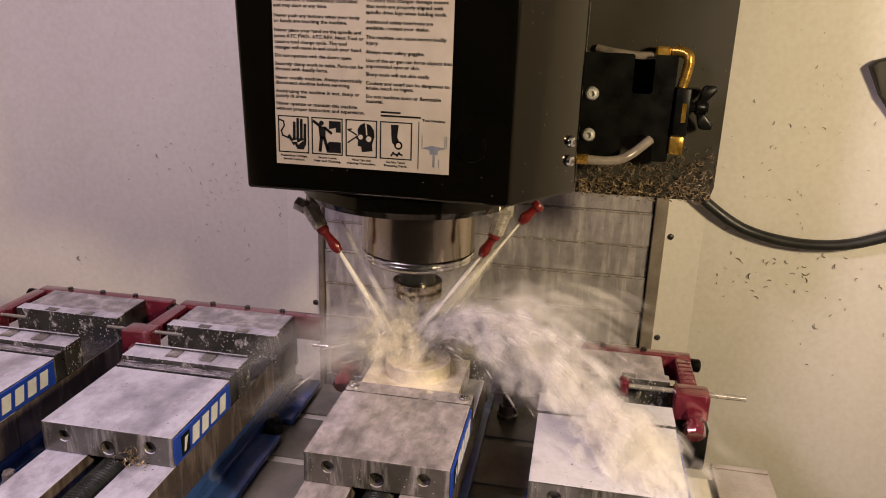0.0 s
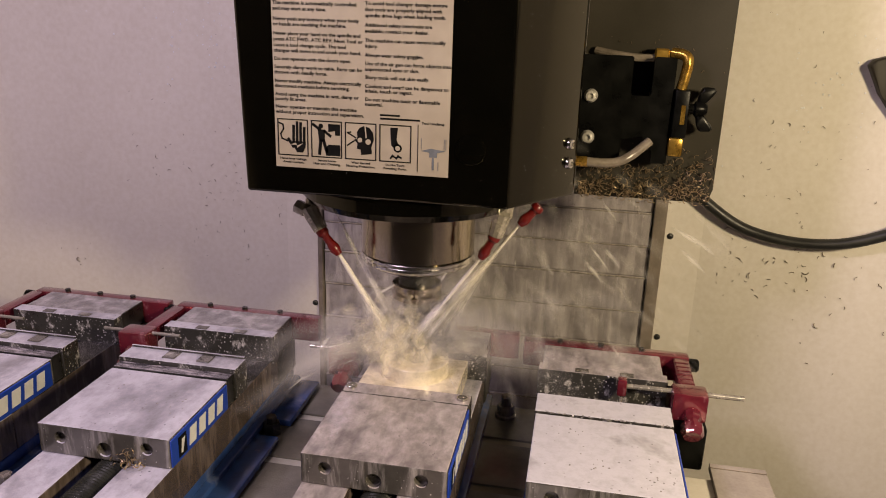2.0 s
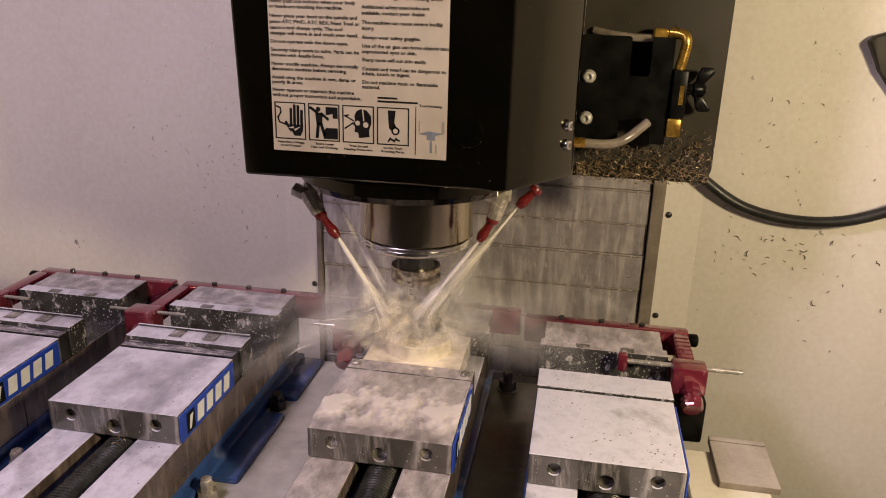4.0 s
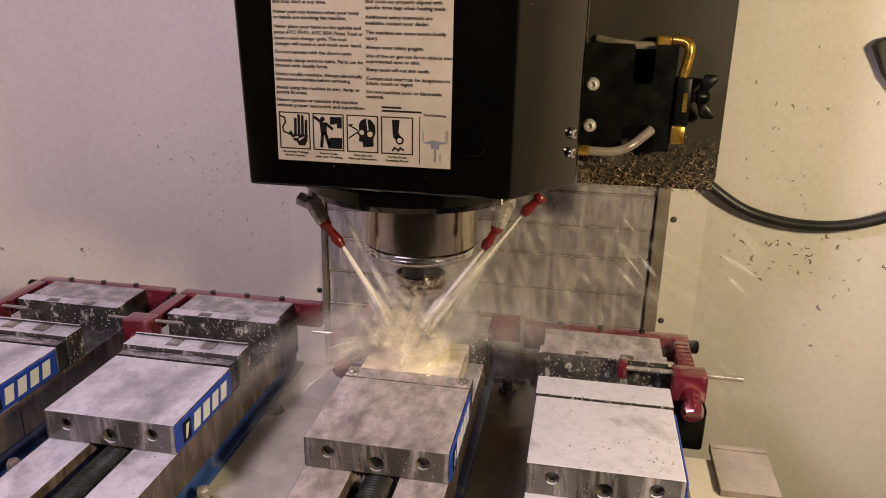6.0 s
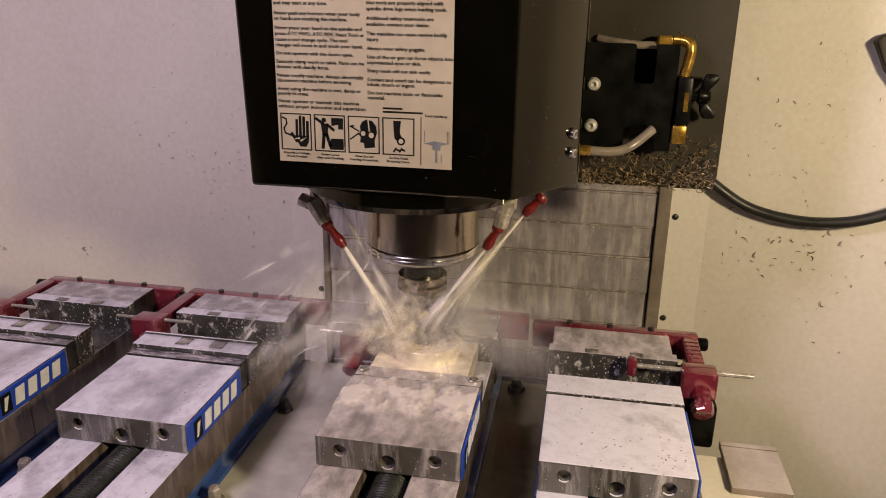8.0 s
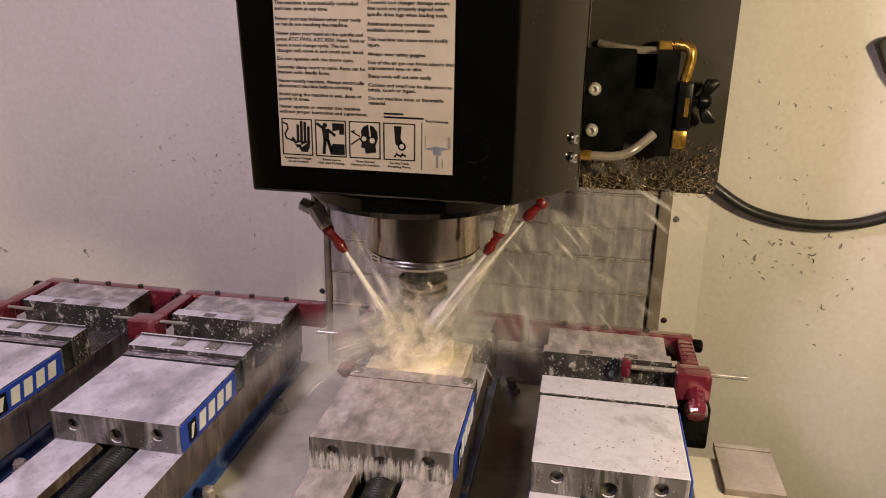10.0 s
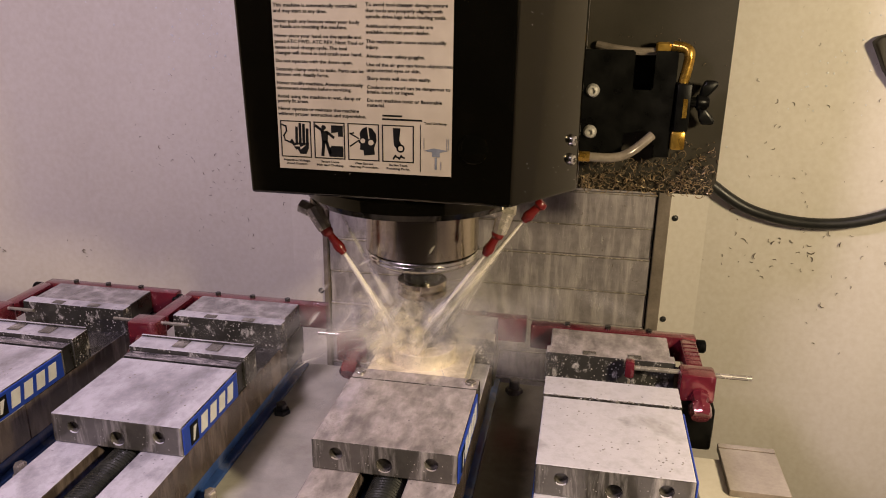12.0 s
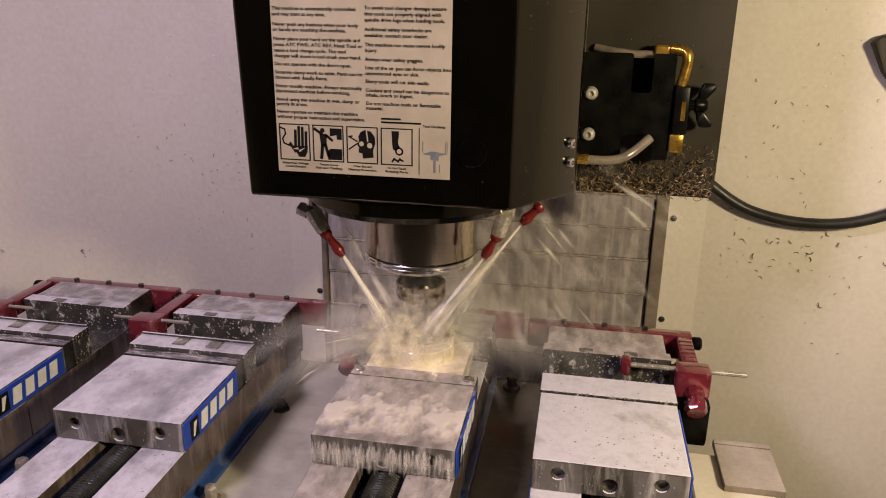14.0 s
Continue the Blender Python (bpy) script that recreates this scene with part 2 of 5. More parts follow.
def pipe(bm, points, r, seg=12, steps=8):
    """A round tube along a smooth line through the points."""
    pts = [Vector(p) for p in points]
    line = []
    for i in range(len(pts) - 1):
        a, b = pts[max(i - 1, 0)], pts[min(i + 2, len(pts) - 1)]
        for k in range(steps):
            u = k / steps
            p, q = pts[i], pts[i + 1]
            line.append(0.5 * ((2 * p) + (q - a) * u + (2 * a - 5 * p + 4 * q - b) * u * u + (3 * p - a - 3 * q + b) * u ** 3))
    line.append(pts[-1])
    rings = []
    up = Vector((0.13, 0.21, 1)).normalized()
    for i, p in enumerate(line):
        d = (line[min(i + 1, len(line) - 1)] - line[max(i - 1, 0)]).normalized()
        s = d.cross(up).normalized()
        u = s.cross(d)
        rings.append([bm.verts.new(p + r * (math.cos(2 * math.pi * k / seg) * s + math.sin(2 * math.pi * k / seg) * u)) for k in range(seg)])
    for a, b in zip(rings, rings[1:]):
        for k in range(seg):
            bm.faces.new((a[k], a[(k + 1) % seg], b[(k + 1) % seg], b[k]))
    bm.faces.new(rings[0][::-1])
    bm.faces.new(rings[-1])
    return bm


def prism(bm, outline, z0, z1):
    """An upright prism over a plan outline."""
    lo = [bm.verts.new((x, y, z0)) for x, y in outline]
    hi = [bm.verts.new((x, y, z1)) for x, y in outline]
    n = len(outline)
    for i in range(n):
        bm.faces.new((lo[i], lo[(i + 1) % n], hi[(i + 1) % n], hi[i]))
    bm.faces.new(lo[::-1])
    bm.faces.new(hi)
    return bm


def slab(bm, outline, y0, y1):
    """A plate standing in the x-z plane, from an outline of (x, z)."""
    a = [bm.verts.new((x, y0, z)) for x, z in outline]
    b = [bm.verts.new((x, y1, z)) for x, z in outline]
    n = len(outline)
    for i in range(n):
        bm.faces.new((a[i], b[i], b[(i + 1) % n], a[(i + 1) % n]))
    bm.faces.new(a)
    bm.faces.new(b[::-1])
    return bm


def mesh_of(name, bm, mat, smooth=True):
    bmesh.ops.recalc_face_normals(bm, faces=bm.faces)
    me = bpy.data.meshes.new(name)
    bm.to_mesh(me)
    bm.free()
    for m in (mat if isinstance(mat, (list, tuple)) else [mat]):
        me.materials.append(m)
    if smooth:
        me.shade_smooth()
        me.set_sharp_from_angle(angle=radians(32))
    return me


def part(name, bm, mat, parent, label="", smooth=True):
    ob = new(name, mesh_of(name, bm, mat, smooth))
    ob.parent = parent
    return tagged(ob, label)


def thing(name, label, category, group="", kind="", m=None):
    ob = new(name)
    ob.empty_display_size = 0.02
    if m is not None:
        ob.matrix_basis = m
    return tagged(ob, label, category, group, kind)


def solid(name, bm, mat, label, category="", group="", kind="", smooth=True):
    return tagged(new(name, mesh_of(name, bm, mat, smooth)), label, category, group, kind)


BM = bmesh.new


def cut(me, cutters):
    """Drill the cutter meshes out of a mesh."""
    ob = new("blank", me)
    tool = new("drill", cutters)
    mod = ob.modifiers.new("drill", "BOOLEAN")
    mod.object, mod.operation, mod.solver = tool, "DIFFERENCE", "EXACT"
    done = bpy.data.meshes.new_from_object(ob.evaluated_get(bpy.context.evaluated_depsgraph_get()))
    bpy.data.objects.remove(ob)
    bpy.data.objects.remove(tool)
    return done


ON_TABLE, ON_HEAD = [], []

# ---- the enclosure ----
BEND_L, BEND_R, BACK = -0.505, 0.205, 1.25


def wall_panel(name, outline, z0, z1, label, mat=None):
    return solid(name, prism(BM(), outline, z0, z1), mat or WALL, label, "wall", kind="structure", smooth=False)


wall_panel("wall_rear_left", [(-1.60, 1.08), (BEND_L, BACK), (BEND_L, BACK + 0.02), (-1.60, 1.10)], -0.7, 1.7, "cream painted sheet metal rear panel, splashed with chips")
wall_panel("wall_rear_strip_left", [(BEND_L, BACK), (-0.447, BACK), (-0.447, BACK + 0.02), (BEND_L, BACK + 0.02)], -0.7, 1.7, "narrow cream flange beside the way cover")
wall_panel("wall_rear_strip_right", [(0.146, BACK), (BEND_R, BACK), (BEND_R, BACK + 0.02), (0.146, BACK + 0.02)], -0.7, 1.7, "narrow cream flange beside the way cover")
wall_panel("wall_rear_right", [(BEND_R, BACK), (1.10, 1.08), (1.10, 1.10), (BEND_R, BACK + 0.02)], -0.7, 1.7, "cream painted sheet metal rear panel, splashed with chips")
wall_panel("wall_left", [(-1.62, -0.6), (-1.60, -0.6), (-1.60, 1.10), (-1.62, 1.10)], -0.7, 1.7, "cream painted enclosure side")
wall_panel("wall_right", [(1.10, -0.6), (1.12, -0.6), (1.12, 1.10), (1.10, 1.10)], -0.7, 1.7, "cream painted enclosure side")
# front panels and floor are out of view, dark so head and spindle mirror dark
wall_panel("wall_front_left", [(-1.62, -0.62), (-0.85, -0.62), (-0.85, -0.60), (-1.62, -0.60)], -0.7, 1.7, "unseen enclosure front beside the open door, dark for reflections", PAN)
wall_panel("wall_front_right", [(0.65, -0.62), (1.12, -0.62), (1.12, -0.60), (0.65, -0.60)], -0.7, 1.7, "unseen enclosure front beside the open door, dark for reflections", PAN)
wall_panel("wall_front_sill", [(-0.85, -0.62), (0.65, -0.62), (0.65, -0.60), (-0.85, -0.60)], -0.7, -0.05, "unseen enclosure front under the open door, dark for reflections", PAN)
solid("ceiling", box(BM(), -1.62, 1.12, -0.62, 1.30, 1.7, 1.72), WALL, "plain enclosure roof", "ceiling", kind="structure")
solid("floor", box(BM(), -1.62, 1.12, -0.62, 1.30, -0.72, -0.7), PAN, "unseen chip pan, dark for the spindle to mirror", "floor", kind="structure")


def way_cover():
    t = thing("way_cover", "wet grey steel slatted way cover on the column", "way cover")
    seams = [-0.5, -0.11, -0.055, 0.009, 0.072, 0.134, 0.188, 0.245, 0.32, 0.40, 0.9]
    part("backing", box(BM(), -0.447, 0.146, 1.268, 1.278, -0.6, 1.0), DARK_STEEL, t)
    for i, (a, b) in enumerate(zip(seams, seams[1:])):
        d = 0.0022 * (i % 2)
        bm = BM()
        box(bm, -0.437, 0.124, 1.252 + d, 1.262 + d, a + 0.0003, b - 0.0003, 0.0006, 1)
        part("slat", bm, COVER, t)
        bm = BM()
        box(bm, -0.437, 0.124, 1.2495 + d, 1.2525 + d, b - 0.0030, b - 0.0014, 0.0005, 1)
        part("lip", bm, FITTING, t, "bright folded slat edge")
    part("frame_rail", box(BM(), -0.4465, -0.438, 1.243, 1.262, -0.6, 1.0, 0.001, 1), FRAME, t)
    part("frame_rail", box(BM(), 0.1255, 0.1455, 1.243, 1.262, -0.6, 1.0, 0.001, 1), FRAME, t)
    return t


way_cover()

for x, z in ((0.155, 0.209), (0.154, 0.030), (0.156, 0.39), (-0.455, 0.030), (-0.455, 0.209)):
    bm = BM()
    lathe(bm, [(0.0052, 0), (0.0050, 0.0015), (0.0036, 0.003), (0.0016, 0.0035), (0.0014, 0.0022), (0, 0.0022)], (x, BACK, z), (0, -1, 0), 18)
    solid("panel_screw", bm, DARK_STEEL, "small dark button-head screw in the wall flange", "screw", "panel screws")

# ---- the table and what is clamped on it ----
W = 0.1524


def table():
    t = thing("machine_table", "grey steel T-slot table flooded with milky coolant", "table")
    y, gaps = 0.50, (0.58, 0.69, 0.80, 0.91, 1.02)
    start = 0.46
    for g in (*gaps[:4], 1.005):
        end = g - 0.008
        part("table_rib", box(BM(), -1.15, 0.142, start, end if g < 1.0 else 1.005, -0.022, 0.0), TABLE, t)
        start = g + 0.008
    part("table_body", box(BM(), -1.15, 0.142, 0.46, 1.003, -0.10, -0.0225), TABLE, t)
    ON_TABLE.append(t)
    return t


table()


solid("machine_base", box(BM(), -0.75, -0.10, 0.52, 0.98, -0.70, -0.104, 0.01, 2), PAN, "dark cast machine base under the table", "machine base", kind="structure")


def pool(x0, x1, mat, label):
    """Coolant standing on the table between the vises."""
    bm = BM()
    nx, ny = round((x1 - x0) * 70), 44
    grid = [[bm.verts.new((x0 + (x1 - x0) * i / nx, 0.461 + 0.542 * j / ny, 0.0020 + 0.0005 * noise.noise(Vector((i * 0.31, j * 0.31, 3.0))))) for j in range(ny + 1)] for i in range(nx + 1)]
    for i in range(nx):
        for j in range(ny):
            bm.faces.new((grid[i][j], grid[i + 1][j], grid[i + 1][j + 1], grid[i][j + 1]))
    return solid("coolant_pool", bm, mat, label, "coolant", kind="stuff")


# one coolant in a lit and a shaded colour; the workpiece vise keeps the pools apart
POOLS = [pool(-1.149, -0.184, POOL, "milky green coolant standing on the table"), pool(-0.181, 0.141, SHADED_POOL, "olive coolant standing on the table, its shade put into the colour")]


def jaw_mesh(depth):
    """The sliding jaw block, drilled with three holes in its front."""
    body = mesh_of("movable_jaw", box(BM(), 0, W, 0, depth, 0.083, 0.118, 0.0016, 2), [JAW_SIDE, JAW_TOP], False)
    bm = BM()
    for x, z, r in ((0.026, 0.1035, 0.0066), (0.077, 0.0960, 0.0080), (0.126, 0.1035, 0.0068)):
        lathe(bm, [(0, 0), (r + 0.0014, 0), (r, 0.0034), (r, 0.010), (0, 0.010)], (x, -0.002, z), (0, 1, 0), 24)
    return cut(body, mesh_of("drills", bm, JAW_SIDE, False))


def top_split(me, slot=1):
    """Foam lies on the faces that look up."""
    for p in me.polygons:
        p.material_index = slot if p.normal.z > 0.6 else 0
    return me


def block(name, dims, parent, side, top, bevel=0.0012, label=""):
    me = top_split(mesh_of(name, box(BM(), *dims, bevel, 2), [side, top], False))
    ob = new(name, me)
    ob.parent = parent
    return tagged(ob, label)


LETTERS = ((0.036, 0.0205), (0.0575, 0.0205), (0.079, 0.0205), (0.1005, 0.0200))


def vise(x, y, opening, label, top, kind="stepped"):
    """A machine vise; its origin is the front left foot of the sliding jaw on the table."""
    v = thing("machine_vise", label, "vise", "vises on the table", m=pose(x, y, 0))
    depth = 0.136
    # casting and ways
    bm = BM()
    box(bm, 0.004, W - 0.004, -0.20, 0.36, 0.014, 0.034, 0.004, 2)
    box(bm, -0.006, W + 0.006, -0.20, 0.362, 0.0, 0.0165, 0.004, 2)
    if kind == "stepped":
        box(bm, W + 0.004, W + 0.036, 0.05, 0.20, 0.0, 0.0105, 0.003, 2)
        box(bm, W + 0.004, W + 0.036, 0.24, 0.36, 0.0, 0.0105, 0.003, 2)
    part("base", bm, CASTING, v, "blue enamelled cast base")
    for x0, x1 in ((0.0, 0.051), (W - 0.051, W)):
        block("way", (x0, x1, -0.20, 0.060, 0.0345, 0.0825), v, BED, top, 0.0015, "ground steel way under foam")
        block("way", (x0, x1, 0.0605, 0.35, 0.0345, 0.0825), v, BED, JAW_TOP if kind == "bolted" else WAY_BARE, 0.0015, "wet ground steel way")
    for yb, tall in ((0.016, 0.032), (0.220, 0.026)) if kind == "stepped" else ():
        bm = BM()
        lathe(bm, [(0, 0.0), (0.012, 0.0), (0.012, 0.014), (0.011, 0.016), (0.0075, 0.016), (0.0075, tall - 0.002), (0.006, tall), (0, tall)], (W + 0.0175, yb, 0.001), (0, 0, 1), 6)
        part("clamp_bolt", bm, FITTING if tall > 0.028 else DARK_STEEL, v, "hexagon nut and stud holding the vise down")
    part("channel", box(BM(), 0.0515, W - 0.0515, -0.19, 0.34, 0.0345, 0.055), CASTING, v)
    bm = BM()
    prof = [(0, 0)]
    for i in range(60):
        h = i * 0.0042
        prof += [(0.0185, h), (0.0202, h + 0.0014), (0.0202, h + 0.0028)]
    prof += [(0.0185, 0.252), (0, 0.252)]
    lathe(bm, prof, (W / 2 + 0.004, -0.20, 0.0630), (0, 1, 0), 24)
    part("screw", bm, SCREW, v, "black clamping screw between the ways")
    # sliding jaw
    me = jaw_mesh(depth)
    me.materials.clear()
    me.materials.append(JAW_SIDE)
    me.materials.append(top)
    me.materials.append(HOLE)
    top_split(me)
    # faces inside the drilled holes get the colour that holds their shade
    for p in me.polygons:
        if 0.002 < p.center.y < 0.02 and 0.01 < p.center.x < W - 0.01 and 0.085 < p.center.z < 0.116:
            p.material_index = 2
    jaw = new("movable_jaw", me)
    jaw.parent = v
    # name plate with plain marks
    tag = part("name_plate", box(BM(), W + 0.0002, W + 0.0022, 0.001, depth - 0.006, 0.0845, 0.1165, 0.0006, 1), LABEL_BLUE, v, "blue name plate with white marks")
    part("badge", box(BM(), W + 0.0022, W + 0.0028, 0.014, 0.031, 0.0885, 0.1125, 0.0002, 1), INK, tag)
    bm = BM()
    bm.faces.new([bm.verts.new((W + 0.0031, yy, zz)) for yy, zz in ((0.0175, 0.0925), (0.0215, 0.0925), (0.0275, 0.1085), (0.0205, 0.1085))])
    part("mark", bm, WHITE, tag, smooth=False)
    for y0, w in LETTERS:
        bm = BM()
        a = [[bm.verts.new((xx, y0 + dy, zz)) for dy, zz in ((0, 0.0908), (w * 0.70, 0.0908), (w * 0.86, 0.1108), (w * 0.16, 0.1108))] for xx in (W + 0.0022, W + 0.0029)]
        bm.faces.new(a[1])
        for k in range(4):
            bm.faces.new((a[0][k], a[0][(k + 1) % 4], a[1][(k + 1) % 4], a[1][k]))
        part("mark", bm, WHITE, tag, smooth=False)
    # jaw plates
    ym = depth + 0.004
    if kind == "flat":
        block("movable_jaw_plate", (-0.001, W + 0.001, ym, ym + 0.044, 0.0835, 0.1185), v, PLATE_FACE, top)
    elif kind == "bolted":
        block("movable_jaw_plate", (0.0, W, ym, ym + 0.024, 0.082, 0.1165), v, JAW_SIDE, JAW_WET)
        for xs in (0.008, W - 0.010):
            bm = BM()
            lathe(bm, [(0.0065, 0), (0.0065, 0.002), (0.0055, 0.003), (0.003, 0.003), (0.0026, 0.001), (0, 0.001)], (xs, ym + 0.012, 0.1165), (0, 0, 1), 20)
            part("bolt", bm, STEEL, v)
    else:
        block("movable_jaw_step", (0.001, W - 0.001, depth + 0.001, depth + 0.017, 0.0835, 0.1195), v, DARK_STEEL, STEP_TOP)
        block("plate_lip", (-0.001, W + 0.001, depth + 0.0465, depth + 0.0500, 0.1247, 0.1275), v, PLATE_FACE, top, 0.0008)
        mp = block("movable_jaw_plate", (-0.002, W + 0.002, depth + 0.018, depth + 0.050, 0.0835, 0.1245), v, PLATE_FACE, top)
        for xs in (0.052, 0.098):
            part("notch_pad", box(BM(), xs, xs + 0.017, depth + 0.026, depth + 0.046, 0.1246, 0.1256, 0.0006, 1), JAW_SIDE, mp)
    yf = depth + 0.049 + opening
    if kind == "flat":
        top = JAW_WET
    fixed = block("fixed_jaw", (0.0, W, yf + 0.021, yf + 0.080, 0.0832, 0.118), v, DARK_STEEL, JAW_WET if kind == "flat" else FIXED_TOP, 0.002)
    fp = block("fixed_jaw_plate", (-0.004, W + 0.004, yf, yf + 0.020, 0.079, 0.1195), v, PLATE_FACE, top, 0.0012)
    for xs in (0.042, 0.098):
        part("notch_pad", box(BM(), xs, xs + 0.017, yf + 0.001, yf + 0.012, 0.1196, 0.1204, 0.0005, 1), JAW_SIDE, fp)
    part("fixed_jaw_foot", box(BM(), -0.002, W + 0.002, yf + 0.024, yf + 0.088, 0.0355, 0.0822, 0.003, 2), DARK_STEEL, v)
    ON_TABLE.append(v)
    return v


vise(-0.787, 0.640, 0.078, "steel machine vise, empty and open, with blue name plate", JAW_TOP)
vise(-0.550, 0.637, 0.080, "steel machine vise, empty and open, foam on its jaw", JAW_TOP)
vise(-0.2585, 0.647, 0.085, "steel machine vise holding the workpiece under the spindle", JAW_WET, "bolted")
vise(-0.0295, 0.650, 0.062, "steel machine vise covered with white foam, nearly closed", JAW_SMOOTH, "flat")


def work_stop(x, y, side, label):
    """A red work stop behind a fixed jaw: bar, swivel arm, clamp and steel rod. side: +1 arm on the right, -1 on the left."""
    s = thing("work_stop", label, "work stop", "work stops on the vises", m=pose(x, y, 0))
    part("bar", box(BM(), -0.030, W + 0.040, 0.006, 0.026, 0.080, 0.1165, 0.003, 2), RED, s, "red anodised cross bar")
    for xs in (0.02, 0.075, 0.13):
        part("bar_bolt", lathe(BM(), [(0.004, 0), (0.004, 0.004), (0, 0.004)], (xs, 0.016, 0.1162), (0, 0, 1), 14), DARK_STEEL, s)
    xa = W + 0.028 if side > 0 else -0.026
    bm = BM()
    box(bm, xa - 0.011, xa + 0.011, -0.085, 0.010, 0.092, 0.1155, 0.004, 2)
    arm = part("arm", bm, RED, s, "red swivel arm with graduation grooves")
    for i in range(6 if x > -0.5 else 0):
        part("groove", box(BM(), xa - 0.0095, xa + 0.0095, -0.070 + i * 0.012, -0.068 + i * 0.012, 0.1153, 0.1161, 0.0003, 1), RED, arm)
    part("pivot_knob", lathe(BM(), [(0, 0), (0.008, 0), (0.009, 0.002), (0.009, 0.012), (0.007, 0.014), (0, 0.014)], (xa + 0.011 * (1 if side > 0 else -1), 0.012, 0.104), (1 if side > 0 else -1, 0, 0), 16), BLACK, s, "black knurled knob")
    part("clamp_block", box(BM(), xa - 0.022, xa + 0.020, -0.118, -0.086, 0.088, 0.124, 0.004, 2), RED, s, "red rod clamp")
    bm = BM()
    lathe(bm, [(0, 0), (0.010, 0), (0.0115, 0.003), (0.0115, 0.010), (0.009, 0.013), (0.009, 0.016), (0.0135, 0.019), (0.0135, 0.030), (0.011, 0.034), (0, 0.034)], (xa + 0.002, -0.113, 0.100), (0, -0.85, -0.5), 8)
    part("clamp_knob", bm, RED, s, "red knurled clamp knob")
    if side > 0:
        part("rod", rod(BM(), (xa - 0.085, -0.100, 0.1185), (xa + 0.062, -0.100, 0.1185), 0.0032, seg=14), ROD, s, "bright steel stop rod")
        tip = part("rod_collar", box(BM(), xa - 0.087, xa - 0.075, -0.107, -0.093, 0.106, 0.1285, 0.003, 2), RED, s)
        part("stop_pin", rod(BM(), (xa - 0.081, -0.1005, 0.108), (xa - 0.081, -0.118, 0.090), 0.002, seg=10), CHROME, tip)
        part("bracket", box(BM(), xa - 0.026, xa + 0.021, -0.128, -0.02, 0.030, 0.0875, 0.004, 2), BLACK, s, "black mounting bracket")
    else:
        part("rod", rod(BM(), (xa - 0.052, -0.100, 0.1185), (xa + 0.060, -0.100, 0.1185), 0.0024, seg=14), ROD, s, "bright steel stop rod")
    ON_TABLE.append(s)
    return s


work_stop(-0.787, 0.977, -1, "red anodised work stop bolted behind a fixed jaw")
work_stop(-0.550, 0.977, -1, "red anodised work stop bolted behind a fixed jaw")
work_stop(-0.2585, 0.992, -1, "red anodised work stop, drenched by coolant")
work_stop(-0.0295, 0.977, 1, "red anodised work stop with a long steel rod")


def workpiece():
    p = thing("workpiece", "pale aluminium block with a round boss, drenched in coolant", "workpiece", m=pose(-0.186, 0.8645, 0))
    part("block", box(BM(), -0.062, 0.060, -0.051, 0.046, 0.086, 0.113, 0.001, 1), PART, p)
    part("boss", lathe(BM(), [(0.042, 0.1125), (0.041, 0.131), (0.040, 0.132), (0.017, 0.132), (0.016, 0.131), (0.016, 0.114), (0, 0.114)], (0, 0, 0), (0, 0, 1), 48), PART, p, "round yellow-lit boss with a bore")
    ON_TABLE.append(p)


workpiece()


def end_tray():
    t = thing("table_end_tray", "cream painted tray at the end of the table", "tray")
    part("tray", box(BM(), 0.146, 0.236, 0.46, 0.835, -0.06, 0.030, 0.002, 1), WALL, t)
    ON_TABLE.append(t)
    s = thing("steel_plate", "flat grey steel plate lying on the tray", "plate")
    block("plate_body", (0.180, 0.245, 0.762, 0.846, 0.0303, 0.0385), s, FRAME, DULL_STEEL, 0.0008)
    block("plate_rim", (0.180, 0.245, 0.8465, 0.855, 0.030, 0.0395), s, FRAME, DULL_STEEL, 0.0008)
    ON_TABLE.append(s)


end_tray()


def clamp_stud(x, y):
    c = thing("clamp_stud", "dark T-slot stud with nut and washer on the table", "stud", "clamp studs", m=pose(x, y, 0))
    part("washer", lathe(BM(), [(0, 0), (0.015, 0), (0.015, 0.004), (0.013, 0.005), (0, 0.005)], (0, 0, 0), (0, 0, 1), 24), BED, c)
    part("nut", lathe(BM(), [(0.0125, 0.005), (0.0125, 0.016), (0.012, 0.018), (0, 0.018)], (0, 0, 0), (0, 0, 1), 6), BED, c)
    part("stud", lathe(BM(), [(0.0075, 0.018), (0.0075, 0.031), (0.006, 0.033), (0, 0.033)], (0, 0, 0), (0, 0, 1), 18), BED, c)
    ON_TABLE.append(c)


clamp_stud(-0.078, 0.978)

# ---- the spindle head ----
AX, AY = -0.191, 0.90
FRONT = 0.76


